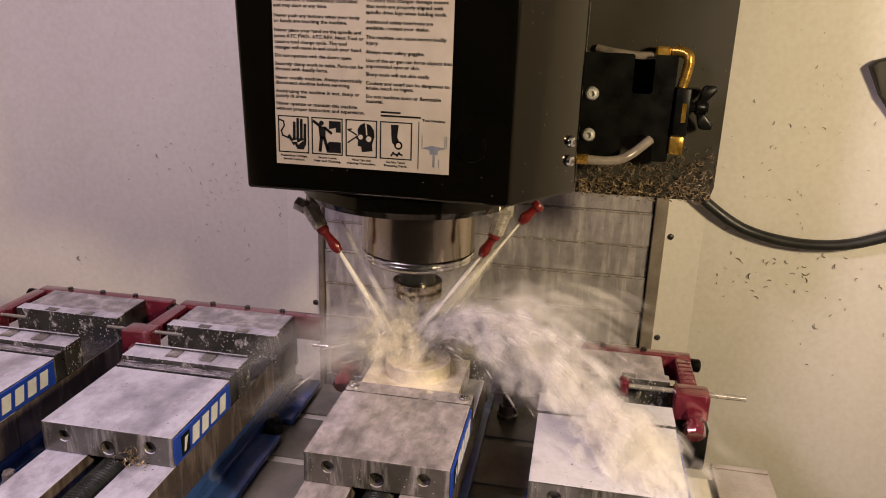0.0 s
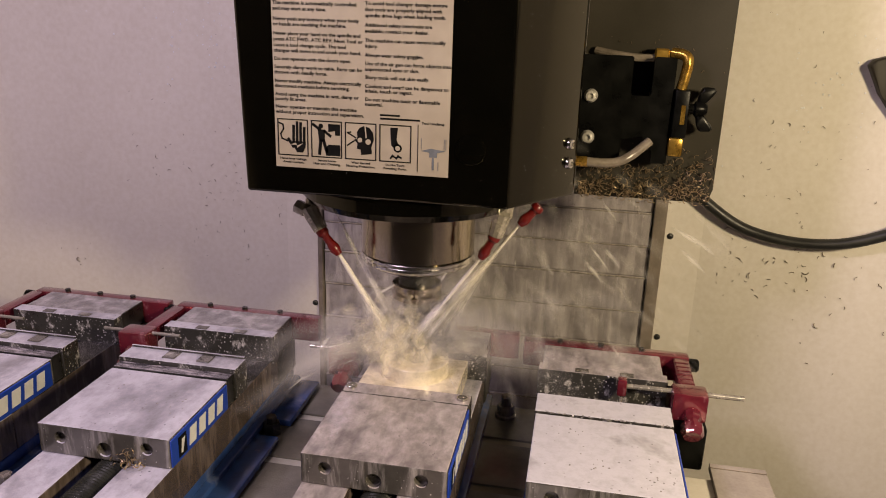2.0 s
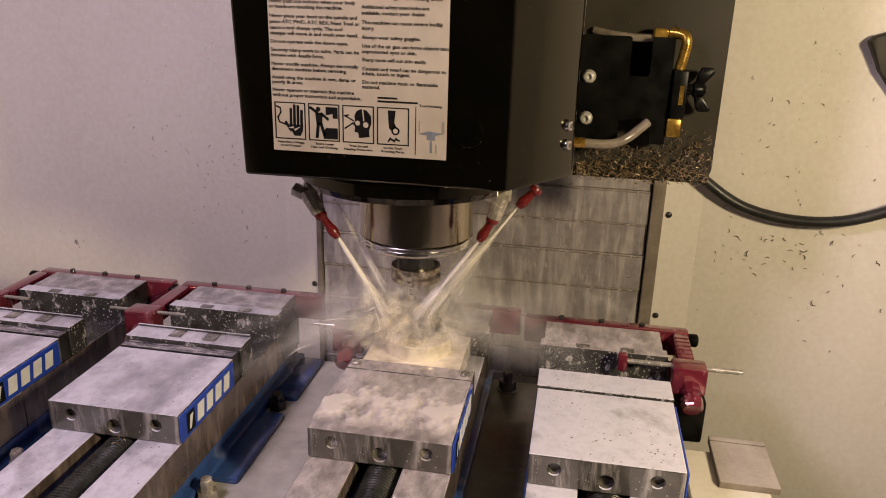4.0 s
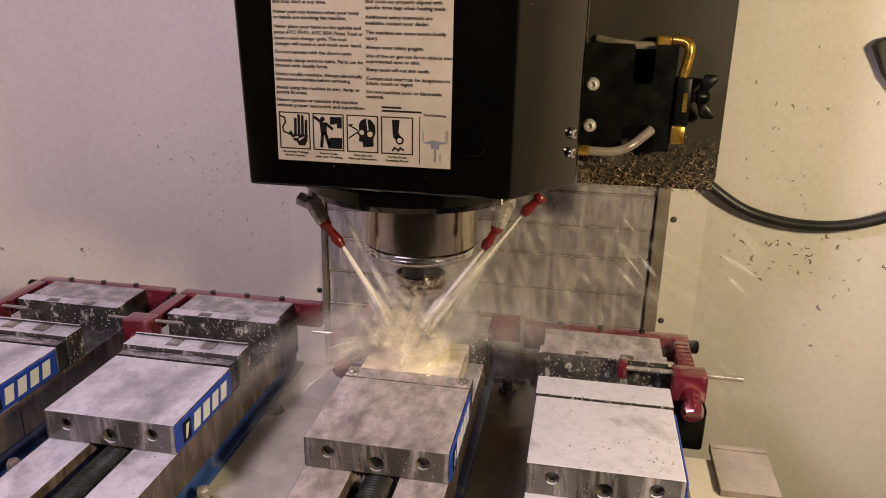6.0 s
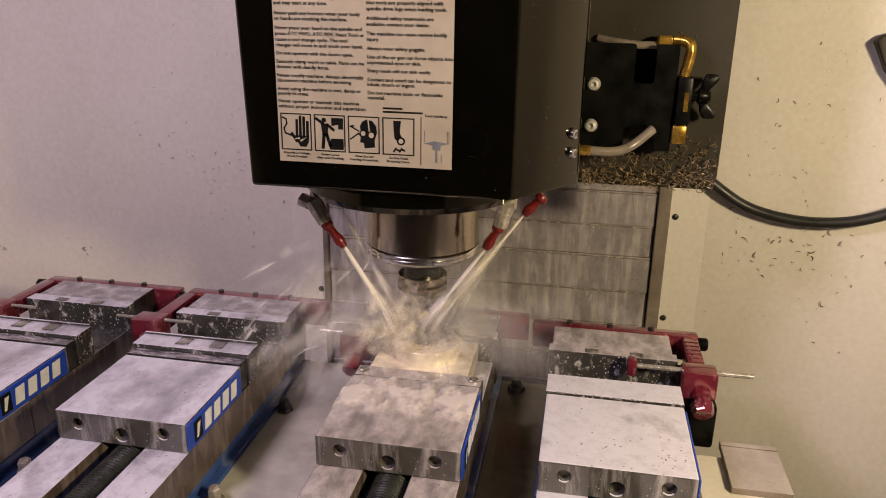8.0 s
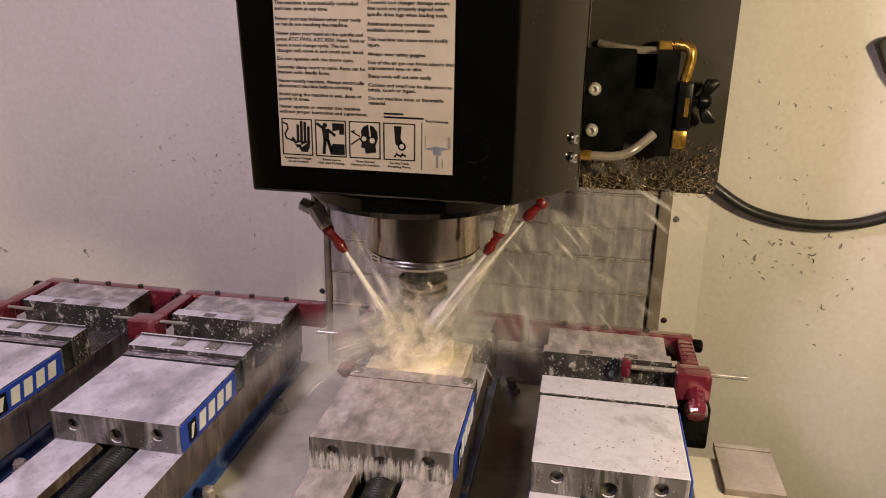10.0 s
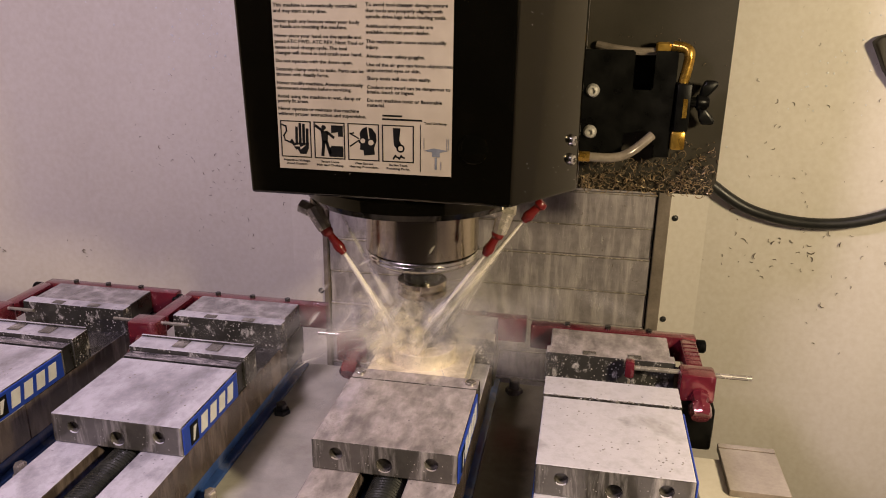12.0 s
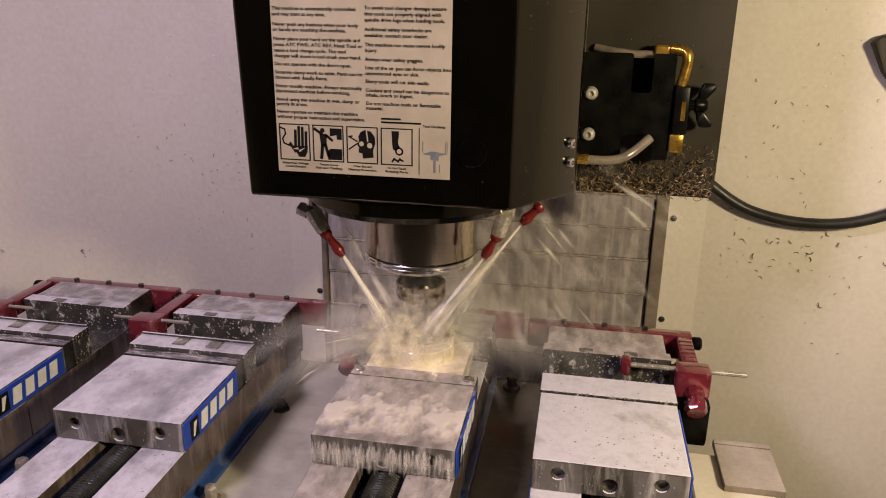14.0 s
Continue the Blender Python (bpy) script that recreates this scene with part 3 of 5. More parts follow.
def spindle_head():
    h = thing("spindle_head", "charcoal milling machine head with warning sticker and bright spindle nose", "spindle head")
    cover = BM()
    prism(cover, [(-0.352, FRONT), (-0.069, FRONT), (-0.0045, 0.85), (-0.0045, 1.24), (-0.352, 1.24)], 0.345, 1.2)
    for v in cover.verts:
        if v.co.z > 1.0 and v.co.x < -0.3:
            v.co.x -= 0.027
    bmesh.ops.bevel(cover, geom=[e for e in cover.edges], offset=0.0035, segments=3, profile=0.5, affect="EDGES")
    part("cover", cover, HEAD_PAINT, h, "charcoal painted sheet metal cover")
    part("nose_disc", lathe(BM(), [(0, 0.344), (0.130, 0.344), (0.134, 0.340), (0.134, 0.327), (0.128, 0.319), (0.085, 0.316), (0, 0.316)], (-0.2, AY, 0), (0, 0, 1), 72), HEAD_PAINT, h, "dark round nose flange")
    part("spindle_nose", lathe(BM(), [(0, 0.318), (0.0705, 0.318), (0.0705, 0.2520), (0.0690, 0.2505), (0, 0.2505)], (AX, AY, 0), (0, 0, 1), 72), SPINDLE, h, "polished steel spindle nose")
    part("nose_ring", lathe(BM(), [(0, 0.2503), (0.0706, 0.2500), (0.0714, 0.2490), (0.0714, 0.2462), (0.0698, 0.2452), (0.0706, 0.2442), (0.0706, 0.2410), (0.0670, 0.2375), (0.0610, 0.2340), (0.042, 0.2315), (0.036, 0.226), (0, 0.226)], (AX, AY, 0), (0, 0, 1), 72), CHROME, h, "bright stepped ring round the spindle nose")
    part("taper_gap", lathe(BM(), [(0, 0.226), (0.0235, 0.226), (0.0235, 0.2055), (0, 0.2055)], (AX, AY, 0), (0, 0, 1), 40), DARK_STEEL, h, "dark holder shank under the nose")
    part("tool_holder", lathe(BM(), [(0, 0.2065), (0.0310, 0.2065), (0.0318, 0.2055), (0.0318, 0.2005), (0.0275, 0.1985), (0.0275, 0.1955), (0.0318, 0.1935), (0.0318, 0.1880), (0.029, 0.1860), (0.0195, 0.1850), (0, 0.1850)], (AX, AY, 0), (0, 0, 1), 48), SPINDLE, h, "steel tool holder flange with grip groove")
    part("collet_nut", lathe(BM(), [(0.018, 0.1855), (0.018, 0.162), (0.0165, 0.160), (0.009, 0.158), (0, 0.158)], (AX, AY, 0), (0, 0, 1), 40), STEEL, h, "bright holder nose")
    bm = BM()
    rings = []
    for i in range(15):
        z, tw = 0.159 - 0.0030 * i, 0.30 * i if i > 4 else 0.0
        ring = []
        for k in range(24):
            th = 2 * math.pi * k / 24
            r = 0.0078 if i < 5 else 0.0078 - 0.0026 * max(0.0, math.cos(3 * th)) ** 2
            ring.append(bm.verts.new((AX + r * math.cos(th + tw), AY + r * math.sin(th + tw), z)))
        rings.append(ring)
    for p, q in zip(rings, rings[1:]):
        for k in range(24):
            bm.faces.new((p[k], p[(k + 1) % 24], q[(k + 1) % 24], q[k]))
    bm.faces.new(rings[-1])
    part("end_mill", bm, STEEL, h, "fluted end mill cutter")
    part("drive_key", box(BM(), AX - 0.03, AX + 0.0, AY - 0.072, AY - 0.060, 0.310, 0.3165, 0.001, 1), RED_PLASTIC, h, "small red marker under the flange")
    # lamp dome and screws on the cover
    part("sensor_dome", lathe(BM(), [(0, 0.0032), (0.0125, 0.0031), (0.0150, 0.0022), (0.0160, 0.0)], (-0.1095, FRONT + 0.0002, 0.404), (0, -1, 0), 28), HEAD_PAINT, h, "glossy black round plug")
    side = Vector((0.0899, -0.0645, 0)).normalized()
    for z in (0.404, 0.383):
        base = Vector((-0.0125, 0.8385, z))
        part("cover_screw", lathe(BM(), [(0.0066, 0), (0.0066, 0.001), (0.0050, 0.0042), (0.0026, 0.005), (0.0024, 0.002), (0, 0.002)], base, side, 20), CHROME, h, "bright button-head screw")
    ON_HEAD.append(h)
    return h


HEAD = spindle_head()


def text_mesh(words, width=None, size=0.006, bold=0.022):
    """Lettering in the built-in font as a flat mesh, its left end of the base line at the origin, in the x-z plane."""
    cu = bpy.data.curves.new("lettering", "FONT")
    cu.body, cu.size, cu.offset, cu.resolution_u = words, 1.0, bold, 2
    ob = new("lettering", cu)
    me = bpy.data.meshes.new_from_object(ob.evaluated_get(bpy.context.evaluated_depsgraph_get()))
    bpy.data.objects.remove(ob)
    wide = max(v.co.x for v in me.vertices)
    k = width / wide if width else size * 1.065
    me.transform(Matrix.Rotation(radians(90), 4, "X") @ Matrix.Diagonal((k, size, size, 1)))
    return me


def corner(bm, seen, v):
    if v not in seen:
        seen[v] = bm.verts.new(v.co)
    return seen[v]


def pieces(name, bm, mat, parent):
    """Each loose piece of a bmesh as a part of its own."""
    left = set(bm.faces)
    while left:
        todo, island = [left.pop()], []
        while todo:
            f = todo.pop()
            island.append(f)
            for e in f.edges:
                for g in e.link_faces:
                    if g in left:
                        left.remove(g)
                        todo.append(g)
        one, seen = BM(), {}
        for f in island:
            one.faces.new([corner(one, seen, v) for v in f.verts])
        part(name, one, mat, parent, smooth=False)
    bm.free()


def sticker():
    y = FRONT - 0.0006
    x0, x1, z0, z1 = -0.3170, -0.1315, 0.3745, 0.640
    st = part("warning_sticker", box(BM(), x0, x1, y, FRONT + 0.0002, z0, z1), PAPER, HEAD, "cream safety sticker with black printed rules", False)

    def ink(name, bm, mat=INK):
        return part(name, bm, mat, st, smooth=False)

    def words(text, x, z, size=0.00505, width=None):
        me = text_mesh(text, width, size)
        me.materials.append(INK)
        ob = new("lettering", me)
        ob.location = (x, y - 0.0003, z)
        ob.parent = st

    left = [("This machine is automatically controlled", 0.5372), ("and may start at any time.", 0.5312), ("Never push any buttons when your body", 0.5205), ("or hands are touching the machine.", 0.5148), ("Never place your hand on the spindle and", 0.5050), ("press ATC FWD, ATC REV, Next Tool or", 0.4988), ("cause a tool change cycle. The tool", 0.4926), ("changer will move in and crush your hand.", 0.4866), ("Do not operate with the doors open.", 0.4778), ("Securely clamp work to table. Parts can be", 0.4688), ("thrown with deadly force.", 0.4630), ("Never modify machine. Always electrically", 0.4536), ("disconnect machine before servicing.", 0.4480), ("Avoid using the machine in wet, damp or", 0.4388), ("poorly lit areas.", 0.4336), ("Never operate or maintain this machine", 0.4250), ("without proper instruction and supervision.", 0.4192)]
    right = [("To avoid tool changer damage ensure", 0.5392), ("that tools are properly aligned with", 0.5330), ("spindle drive lugs when loading tools.", 0.5268), ("Additional safety interlocks are", 0.5170), ("available; contact your dealer.", 0.5108), ("This machine can cause severe bodily", 0.5010), ("injury.", 0.4950), ("Always wear safety goggles.", 0.4855), ("Use of the air gun can force objects into", 0.4765), ("unprotected eyes or skin.", 0.4705), ("Sharp tools will cut skin easily.", 0.4618), ("Coolant and swarf can be dangerous to", 0.4522), ("inhale, touch or ingest.", 0.4470), ("Do not machine toxic or flammable", 0.4378), ("material.", 0.4325)]
    for t, z in left:
        words(t, -0.3155, 0.431 + (z - 0.4192) * 0.915)
    for t, z in right:
        words(t, -0.2195, 0.431 + (z - 0.4192) * 0.915)
    part("header_band", box(BM(), x0 + 0.001, x1 - 0.001, y - 0.0004, y - 0.0001, 0.5520, 0.5615), RED_INK, st, "dark red header band", False)
    ink("print_bar", box(BM(), -0.2035, -0.183, y - 0.0004, y - 0.0001, 0.4338, 0.4356))
    ink("print_bar", box(BM(), -0.2035, -0.162, y - 0.0004, y - 0.0001, 0.4302, 0.4320))
    # pictogram frames, and the pictograms in parts of a frame's width and height
    fw, fh, lo = 0.0335, 0.0385, 0.3870
    for i in range(4):
        a = -0.3142 + i * 0.0367
        bm = BM()
        for q in ((a, a + fw, lo + fh - 0.0011, lo + fh), (a, a + fw, lo, lo + 0.0011), (a, a + 0.0011, lo + 0.0011, lo + fh - 0.0011), (a + fw - 0.0011, a + fw, lo + 0.0011, lo + fh - 0.0011)):
            box(bm, q[0], q[1], y - 0.0004, y - 0.0001, q[2], q[3])
        pieces("frame_line", bm, INK, st)
        bm = BM()

        def shape(points, lift=0.0003):
            bm.faces.new([bm.verts.new((a + fw * u, y - lift, lo + fh * w)) for u, w in points])

        def disc(u, w, r, lift=0.0003):
            shape([(u + r * math.cos(k * math.pi / 12), w + r * 0.87 * math.sin(k * math.pi / 12)) for k in range(24)], lift)

        def bar(u0, w0, u1, w1, wide):
            d = Vector((u1 - u0, w1 - w0)).normalized() * wide / 2
            shape([(u0 - d.y - d.x, w0 + d.x - d.y), (u0 + d.y - d.x, w0 - d.x - d.y), (u1 + d.y + d.x, w1 - d.x + d.y), (u1 - d.y + d.x, w1 + d.x + d.y)])

        if i == 0:
            shape([(0.46, 0.40), (0.92, 0.40), (0.90, 0.24), (0.82, 0.10), (0.62, 0.10), (0.54, 0.22)])
            for k, top in enumerate((0.80, 0.90, 0.88, 0.76)):
                bar(0.52 + 0.115 * k, 0.42, 0.53 + 0.115 * k, top, 0.085)
            bar(0.50, 0.26, 0.36, 0.44, 0.09)
            for p, q in (((0.06, 0.88), (0.18, 0.84)), ((0.18, 0.84), (0.20, 0.72)), ((0.20, 0.72), (0.10, 0.58)), ((0.10, 0.58), (0.14, 0.46)), ((0.14, 0.46), (0.32, 0.40))):
                bar(*p, *q, 0.045)
        elif i == 1:
            shape([(0.56, 0.92), (0.94, 0.92), (0.94, 0.62), (0.78, 0.62), (0.78, 0.74), (0.56, 0.70)])
            shape([(0.56, 0.36), (0.94, 0.36), (0.94, 0.06), (0.48, 0.06), (0.48, 0.26)])
            bar(0.08, 0.88, 0.28, 0.76, 0.08)
            disc(0.32, 0.85, 0.075)
            shape([(0.22, 0.76), (0.46, 0.76), (0.44, 0.44), (0.26, 0.44)])
            bar(0.44, 0.72, 0.62, 0.60, 0.08)
            bar(0.31, 0.44, 0.27, 0.12, 0.10)
            bar(0.41, 0.44, 0.50, 0.18, 0.10)
        elif i == 2:
            shape([(0.46, 0.86), (0.60, 0.92), (0.78, 0.88), (0.90, 0.74), (0.92, 0.56), (0.84, 0.36), (0.86, 0.18), (0.52, 0.14), (0.50, 0.28), (0.38, 0.30), (0.40, 0.44), (0.34, 0.50), (0.40, 0.62), (0.38, 0.74)])
            bar(0.08, 0.72, 0.34, 0.60, 0.04)
            bar(0.08, 0.38, 0.34, 0.54, 0.04)
            bar(0.08, 0.72, 0.18, 0.74, 0.04)
        else:
            shape([(0.34, 0.92), (0.58, 0.92), (0.54, 0.60), (0.62, 0.46), (0.52, 0.34), (0.38, 0.44), (0.36, 0.60)])
            disc(0.58, 0.38, 0.13)
            for k in range(4):
                bar(0.36 + 0.09 * k, 0.10 + 0.05 * (k % 2), 0.42 + 0.09 * k, 0.18 - 0.05 * (k % 2), 0.05)
        pieces("pictogram", bm, INK, st)
        if i == 0:
            bm = BM()
            shape([(0.40, 0.30), (0.60, 0.36), (0.62, 0.28), (0.84, 0.36), (0.64, 0.22), (0.62, 0.30)], 0.0005)
            pieces("bolt_mark", bm, PAPER, st)
        elif i == 2:
            bm = BM()
            disc(0.48, 0.54, 0.075, 0.0005)
            disc(0.74, 0.50, 0.085, 0.0005)
            shape([(0.62, 0.93), (0.66, 0.93), (0.70, 0.60), (0.66, 0.60)], 0.0005)
            pieces("goggle_mark", bm, PAPER, st)
        elif i == 3:
            bm = BM()
            disc(0.58, 0.38, 0.075, 0.0005)
            pieces("cutter_mark", bm, PAPER, st)
    for i, (a, b) in enumerate((("Hazardous Voltage.", "Avoid Contact."), ("Secure Loose", "Hair and Clothing."), ("Wear Eye and", "Hearing Protection."), ("Do Not Touch", "Rotating Parts."))):
        for t, z in ((a, 0.3828), (b, 0.3792)):
            w = 0.00165 * len(t)
            words(t, -0.3142 + i * 0.0367 + 0.0168 - w / 2, z, 0.0032, w)
    words("Tool Unclamp", -0.1602, 0.4275, 0.0036, 0.0235)
    ink("divider", box(BM(), -0.1640, -0.1634, y - 0.0004, y - 0.0001, 0.3785, 0.4270))
    bm = BM()
    slab(bm, [(-0.1605, 0.4005), (-0.150, 0.4035), (-0.1345, 0.4015), (-0.146, 0.3985)], y - 0.0004, y - 0.0001)
    box(bm, -0.1515, -0.1435, y - 0.00045, y - 0.0001, 0.3945, 0.4005)
    for xx in (-0.1602, -0.1365, -0.1348):
        box(bm, xx, xx + 0.0004, y - 0.0004, y - 0.0001, 0.402, 0.4135)
    box(bm, -0.1485, -0.1465, y - 0.0004, y - 0.0001, 0.3815, 0.394)
    box(bm, -0.1425, -0.1419, y - 0.0004, y - 0.0001, 0.3815, 0.390)
    pieces("diagram_line", bm, GREY_INK, st)


sticker()


def air_bracket():
    """The dark plate beside the head with the air valve bracket, its fittings and knob."""
    py = 0.965
    part("side_plate", slab(BM(), [(-0.004, 0.3205), (0.158, 0.3205), (0.163, 0.338), (0.1636, 1.1), (-0.004, 1.1)], py, py + 0.012), PLATE_PAINT, HEAD, "dark grey plate crusted with chips along its foot")
    f = 0.93
    bm = BM()
    outline = [(-0.006, 0.372), (0.045, 0.372), (0.045, 0.398), (0.070, 0.403), (0.082, 0.385), (0.082, 0.372), (0.0965, 0.372), (0.0995, 0.492), (0.098, 0.4945), (0.0765, 0.4945), (0.0745, 0.492), (0.0745, 0.453), (0.072, 0.450), (0.054, 0.450), (0.0515, 0.453), (0.0515, 0.4925), (0.049, 0.4945), (-0.006, 0.4945)]
    slab(bm, outline, f, f + 0.004)
    br = part("valve_bracket", bm, BLACK, HEAD, "black bent steel bracket", False)
    part("bracket_side", box(BM(), 0.0962, 0.1000, f + 0.0042, py, 0.372, 0.493), BLACK, br)
    for z in (0.4475, 0.399):
        part("bracket_screw", lathe(BM(), [(0.0082, 0), (0.0080, 0.002), (0.006, 0.0055), (0.0032, 0.0062), (0.003, 0.003), (0, 0.003)], (0.0062, f, z), (0, -1, 0), 22), BRIGHT_ZINC, br, "bright button-head screw")
    v = part("valve_body", box(BM(), 0.1015, 0.1180, f - 0.004, f + 0.022, 0.404, 0.459, 0.002, 2), BLACK, HEAD, "dark air valve with worn label")
    part("valve_label", box(BM(), 0.1095, 0.1145, f - 0.0046, f - 0.0042, 0.420, 0.442), BRASS, v)
    part("fitting", box(BM(), 0.1000, 0.1170, f, f + 0.016, 0.381, 0.4035, 0.003, 2), BRASS, v, "yellow brass elbow")
    bm = BM()
    pipe(bm, [(0.108, f + 0.008, 0.459), (0.1105, f + 0.008, 0.472), (0.1125, f + 0.009, 0.490), (0.108, f + 0.012, 0.497), (0.095, f + 0.018, 0.499)], 0.0062, 12, 6)
    part("elbow", bm, BRASS, v, "yellow brass elbow")
    part("elbow_nut", box(BM(), 0.0745, 0.0915, f + 0.010, f + 0.026, 0.490, 0.5035, 0.002, 1), BRASS, v, "brass hex fitting")
    part("air_line", pipe(BM(), [(0.076, f + 0.018, 0.4925), (0.055, f + 0.02, 0.492), (0.030, f + 0.02, 0.4945), (0.008, f + 0.03, 0.498)], 0.0046, 10, 6), TUBE, v, "clear plastic air line")
    k = part("knob_hub", lathe(BM(), [(0, 0), (0.006, 0), (0.006, 0.006), (0.009, 0.008), (0.009, 0.016), (0.006, 0.021), (0, 0.021)], (0.1185, f + 0.009, 0.437), (1, 0, 0), 18), BLACK, HEAD, "black wing knob")
    for s in (1, -1):
        bm = BM()
        slab(bm, [(0.127, 0.437 + s * 0.006), (0.1365, 0.437 + s * 0.006), (0.148, 0.437 + s * 0.0195), (0.147, 0.437 + s * 0.025), (0.1325, 0.437 + s * 0.0255), (0.130, 0.437 + s * 0.018)], f + 0.004, f + 0.015)
        bmesh.ops.bevel(bm, geom=list(bm.edges), offset=0.003, segments=2, profile=0.5, affect="EDGES")
        part("wing", bm, BLACK, k)
    part("coolant_tube", pipe(BM(), [(0.004, 0.90, 0.3745), (0.035, 0.905, 0.374), (0.055, 0.91, 0.381), (0.078, 0.925, 0.3985)], 0.0056, 12, 8), TUBE, HEAD, "bent clear plastic tube")
    part("tube_fitting", rod(BM(), (-0.012, 0.90, 0.3745), (0.008, 0.90, 0.3745), 0.0062, seg=8), BRASS, HEAD, "brass hose fitting")


air_bracket()


def nozzle(base, mid, tip, block):
    """A swivelling coolant nozzle: steel elbow block and a red jointed plastic spout."""
    n = thing("coolant_nozzle", "red plastic coolant nozzle on a steel elbow", "nozzle", "coolant nozzles")
    b, m, t = Vector(base), Vector(mid), Vector(tip)
    if block:
        bm = BM()
        rod(bm, b + Vector((-0.014, 0.004, 0.008)), b + Vector((-0.002, 0.001, 0.004)), 0.0088, seg=6)
        rod(bm, b + Vector((-0.003, 0.0, 0.006)), b + Vector((0.009, 0.0, 0.002)), 0.0075, seg=16)
        rod(bm, b + Vector((0.002, 0, 0.008)), m + (m - b) * 0.1, 0.0105, 0.0085, 10)
        rod(bm, b + Vector((0.004, 0.006, 0.002)), b + Vector((0.006, 0.012, 0.034)), 0.009, seg=16)
        part("elbow", bm, FITTING, n, "bright steel elbow")
    d = t - m
    L = d.length
    part("spout", lathe(BM(), [(0, 0), (0.0058, 0), (0.0074, L * 0.08), (0.0074, L * 0.2), (0.0048, L * 0.3), (0.0052, L * 0.55), (0.0064, L * 0.66), (0.0066, L * 0.80), (0.0056, L * 0.86), (0.0042, L * 0.99), (0.0026, L), (0, L - 0.002)], m, d, 20), RED_PLASTIC, n, "red jointed plastic spout")
    ON_HEAD.append(n)
    return n


nozzle((-0.316, 0.845, 0.300), (-0.300, 0.843, 0.284), (-0.2745, 0.84, 0.254), True)
nozzle((-0.084, 0.850, 0.309), (-0.0885, 0.850, 0.292), (-0.105, 0.848, 0.262), True)
nozzle((-0.035, 0.865, 0.335), (-0.041, 0.866, 0.326), (-0.063, 0.864, 0.302), False)
nozzle((-0.305, 0.86, 0.335), (-0.300, 0.86, 0.328), (-0.290, 0.858, 0.312), False)


def wash_hose():
    line = []
    for x, z, y in ((0.10, 0.37, 1.222), (0.16, 0.315, 1.224), (0.199, 0.279, 1.228), (0.26, 0.243, 1.221), (0.344, 0.228, 1.202), (0.43, 0.240, 1.184), (0.52, 0.29, 1.166), (0.60, 0.40, 1.15)):
        k = y / 1.2
        line.append((x * k, y, EYE.z + (z - EYE.z) * k))
    solid("wash_hose", pipe(BM(), line, 0.0085, 14, 8), RUBBER, "black rubber hose sagging along the wall", "hose")
    bm = BM()
    slab(bm, [(0.387, 0.4945), (0.394, 0.503), (0.48, 0.53), (0.50, 0.43), (0.45, 0.40), (0.408, 0.456)], 1.188, 1.206)
    bmesh.ops.bevel(bm, geom=list(bm.edges), offset=0.003, segments=3, profile=0.5, affect="EDGES")
    solid("hose_holder", bm, PLATE_PAINT, "dark grey holder fixed to the side of the enclosure", "holder")


wash_hose()


# ---- chips ----
def curl(verts, faces, p, normal, size, rnd):
    """One curled chip: a bent three-sided sliver lying near a surface."""
    n = Vector(normal).normalized()
    a = n.orthogonal().normalized()
    a = Matrix.Rotation(rnd.uniform(0, 6.28), 3, n) @ a
    b = n.cross(a)
    turn, r = rnd.uniform(0.5, 2.6), size / 2
    base = len(verts)
    for i in range(5):
        th = turn * i / 4
        c = Vector(p) + a * (r * math.cos(th)) + b * (r * math.sin(th)) + n * (0.0008 + 0.3 * r * abs(math.sin(th * 1.3)))
        w = size * 0.06 * (0.5 if i in (0, 4) else 1.0)
        out = a * math.cos(th) + b * math.sin(th)
        verts += [c + out * w, c - out * w, c + n * w * 1.6]
    for i in range(4):
        k = base + 3 * i
        for j in range(3):
            faces.append((k + j, k + (j + 1) % 3, k + 3 + (j + 1) % 3, k + 3 + j))


def chips(name, mat, label, places, parent=None):
    verts, faces = [], []
    rnd = random.Random(len(label))
    for p, n, s in places:
        curl(verts, faces, p, n, s, rnd)
    me = bpy.data.meshes.new(name)
    me.from_pydata([tuple(v) for v in verts], [], faces)
    me.materials.append(mat)
    ob = new(name, me)
    ob.parent = parent
    return tagged(ob, label, "" if parent else "chips", kind="stuff")


def wall_y(x):
    if x < BEND_L:
        return BACK - (BEND_L - x) * 0.17 / 1.095
    if x > BEND_R:
        return BACK - (x - BEND_R) * 0.17 / 0.895
    return BACK


rnd = random.Random(7)
foot = []
for i in range(760):
    x = rnd.uniform(-0.002, 0.159)
    z = 0.3215 + abs(rnd.gauss(0, 0.027)) * (1.0 if x > 0.01 else 0.5)
    if z < 0.384 and (x > 0.1 or z < 0.366):
        foot.append(((x, 0.963 - rnd.random() * 0.006, z), (rnd.gauss(0, 0.3), -1, rnd.gauss(0, 0.3)), rnd.uniform(0.004, 0.011)))
for i in range(60):
    foot.append(((rnd.uniform(0.01, 0.16), 0.9645, rnd.uniform(0.37, 0.52)), (0, -1, 0), rnd.uniform(0.0015, 0.004)))
chips("chip_crust", CHIP, "matted brass-coloured chips clinging to the plate", foot, HEAD)

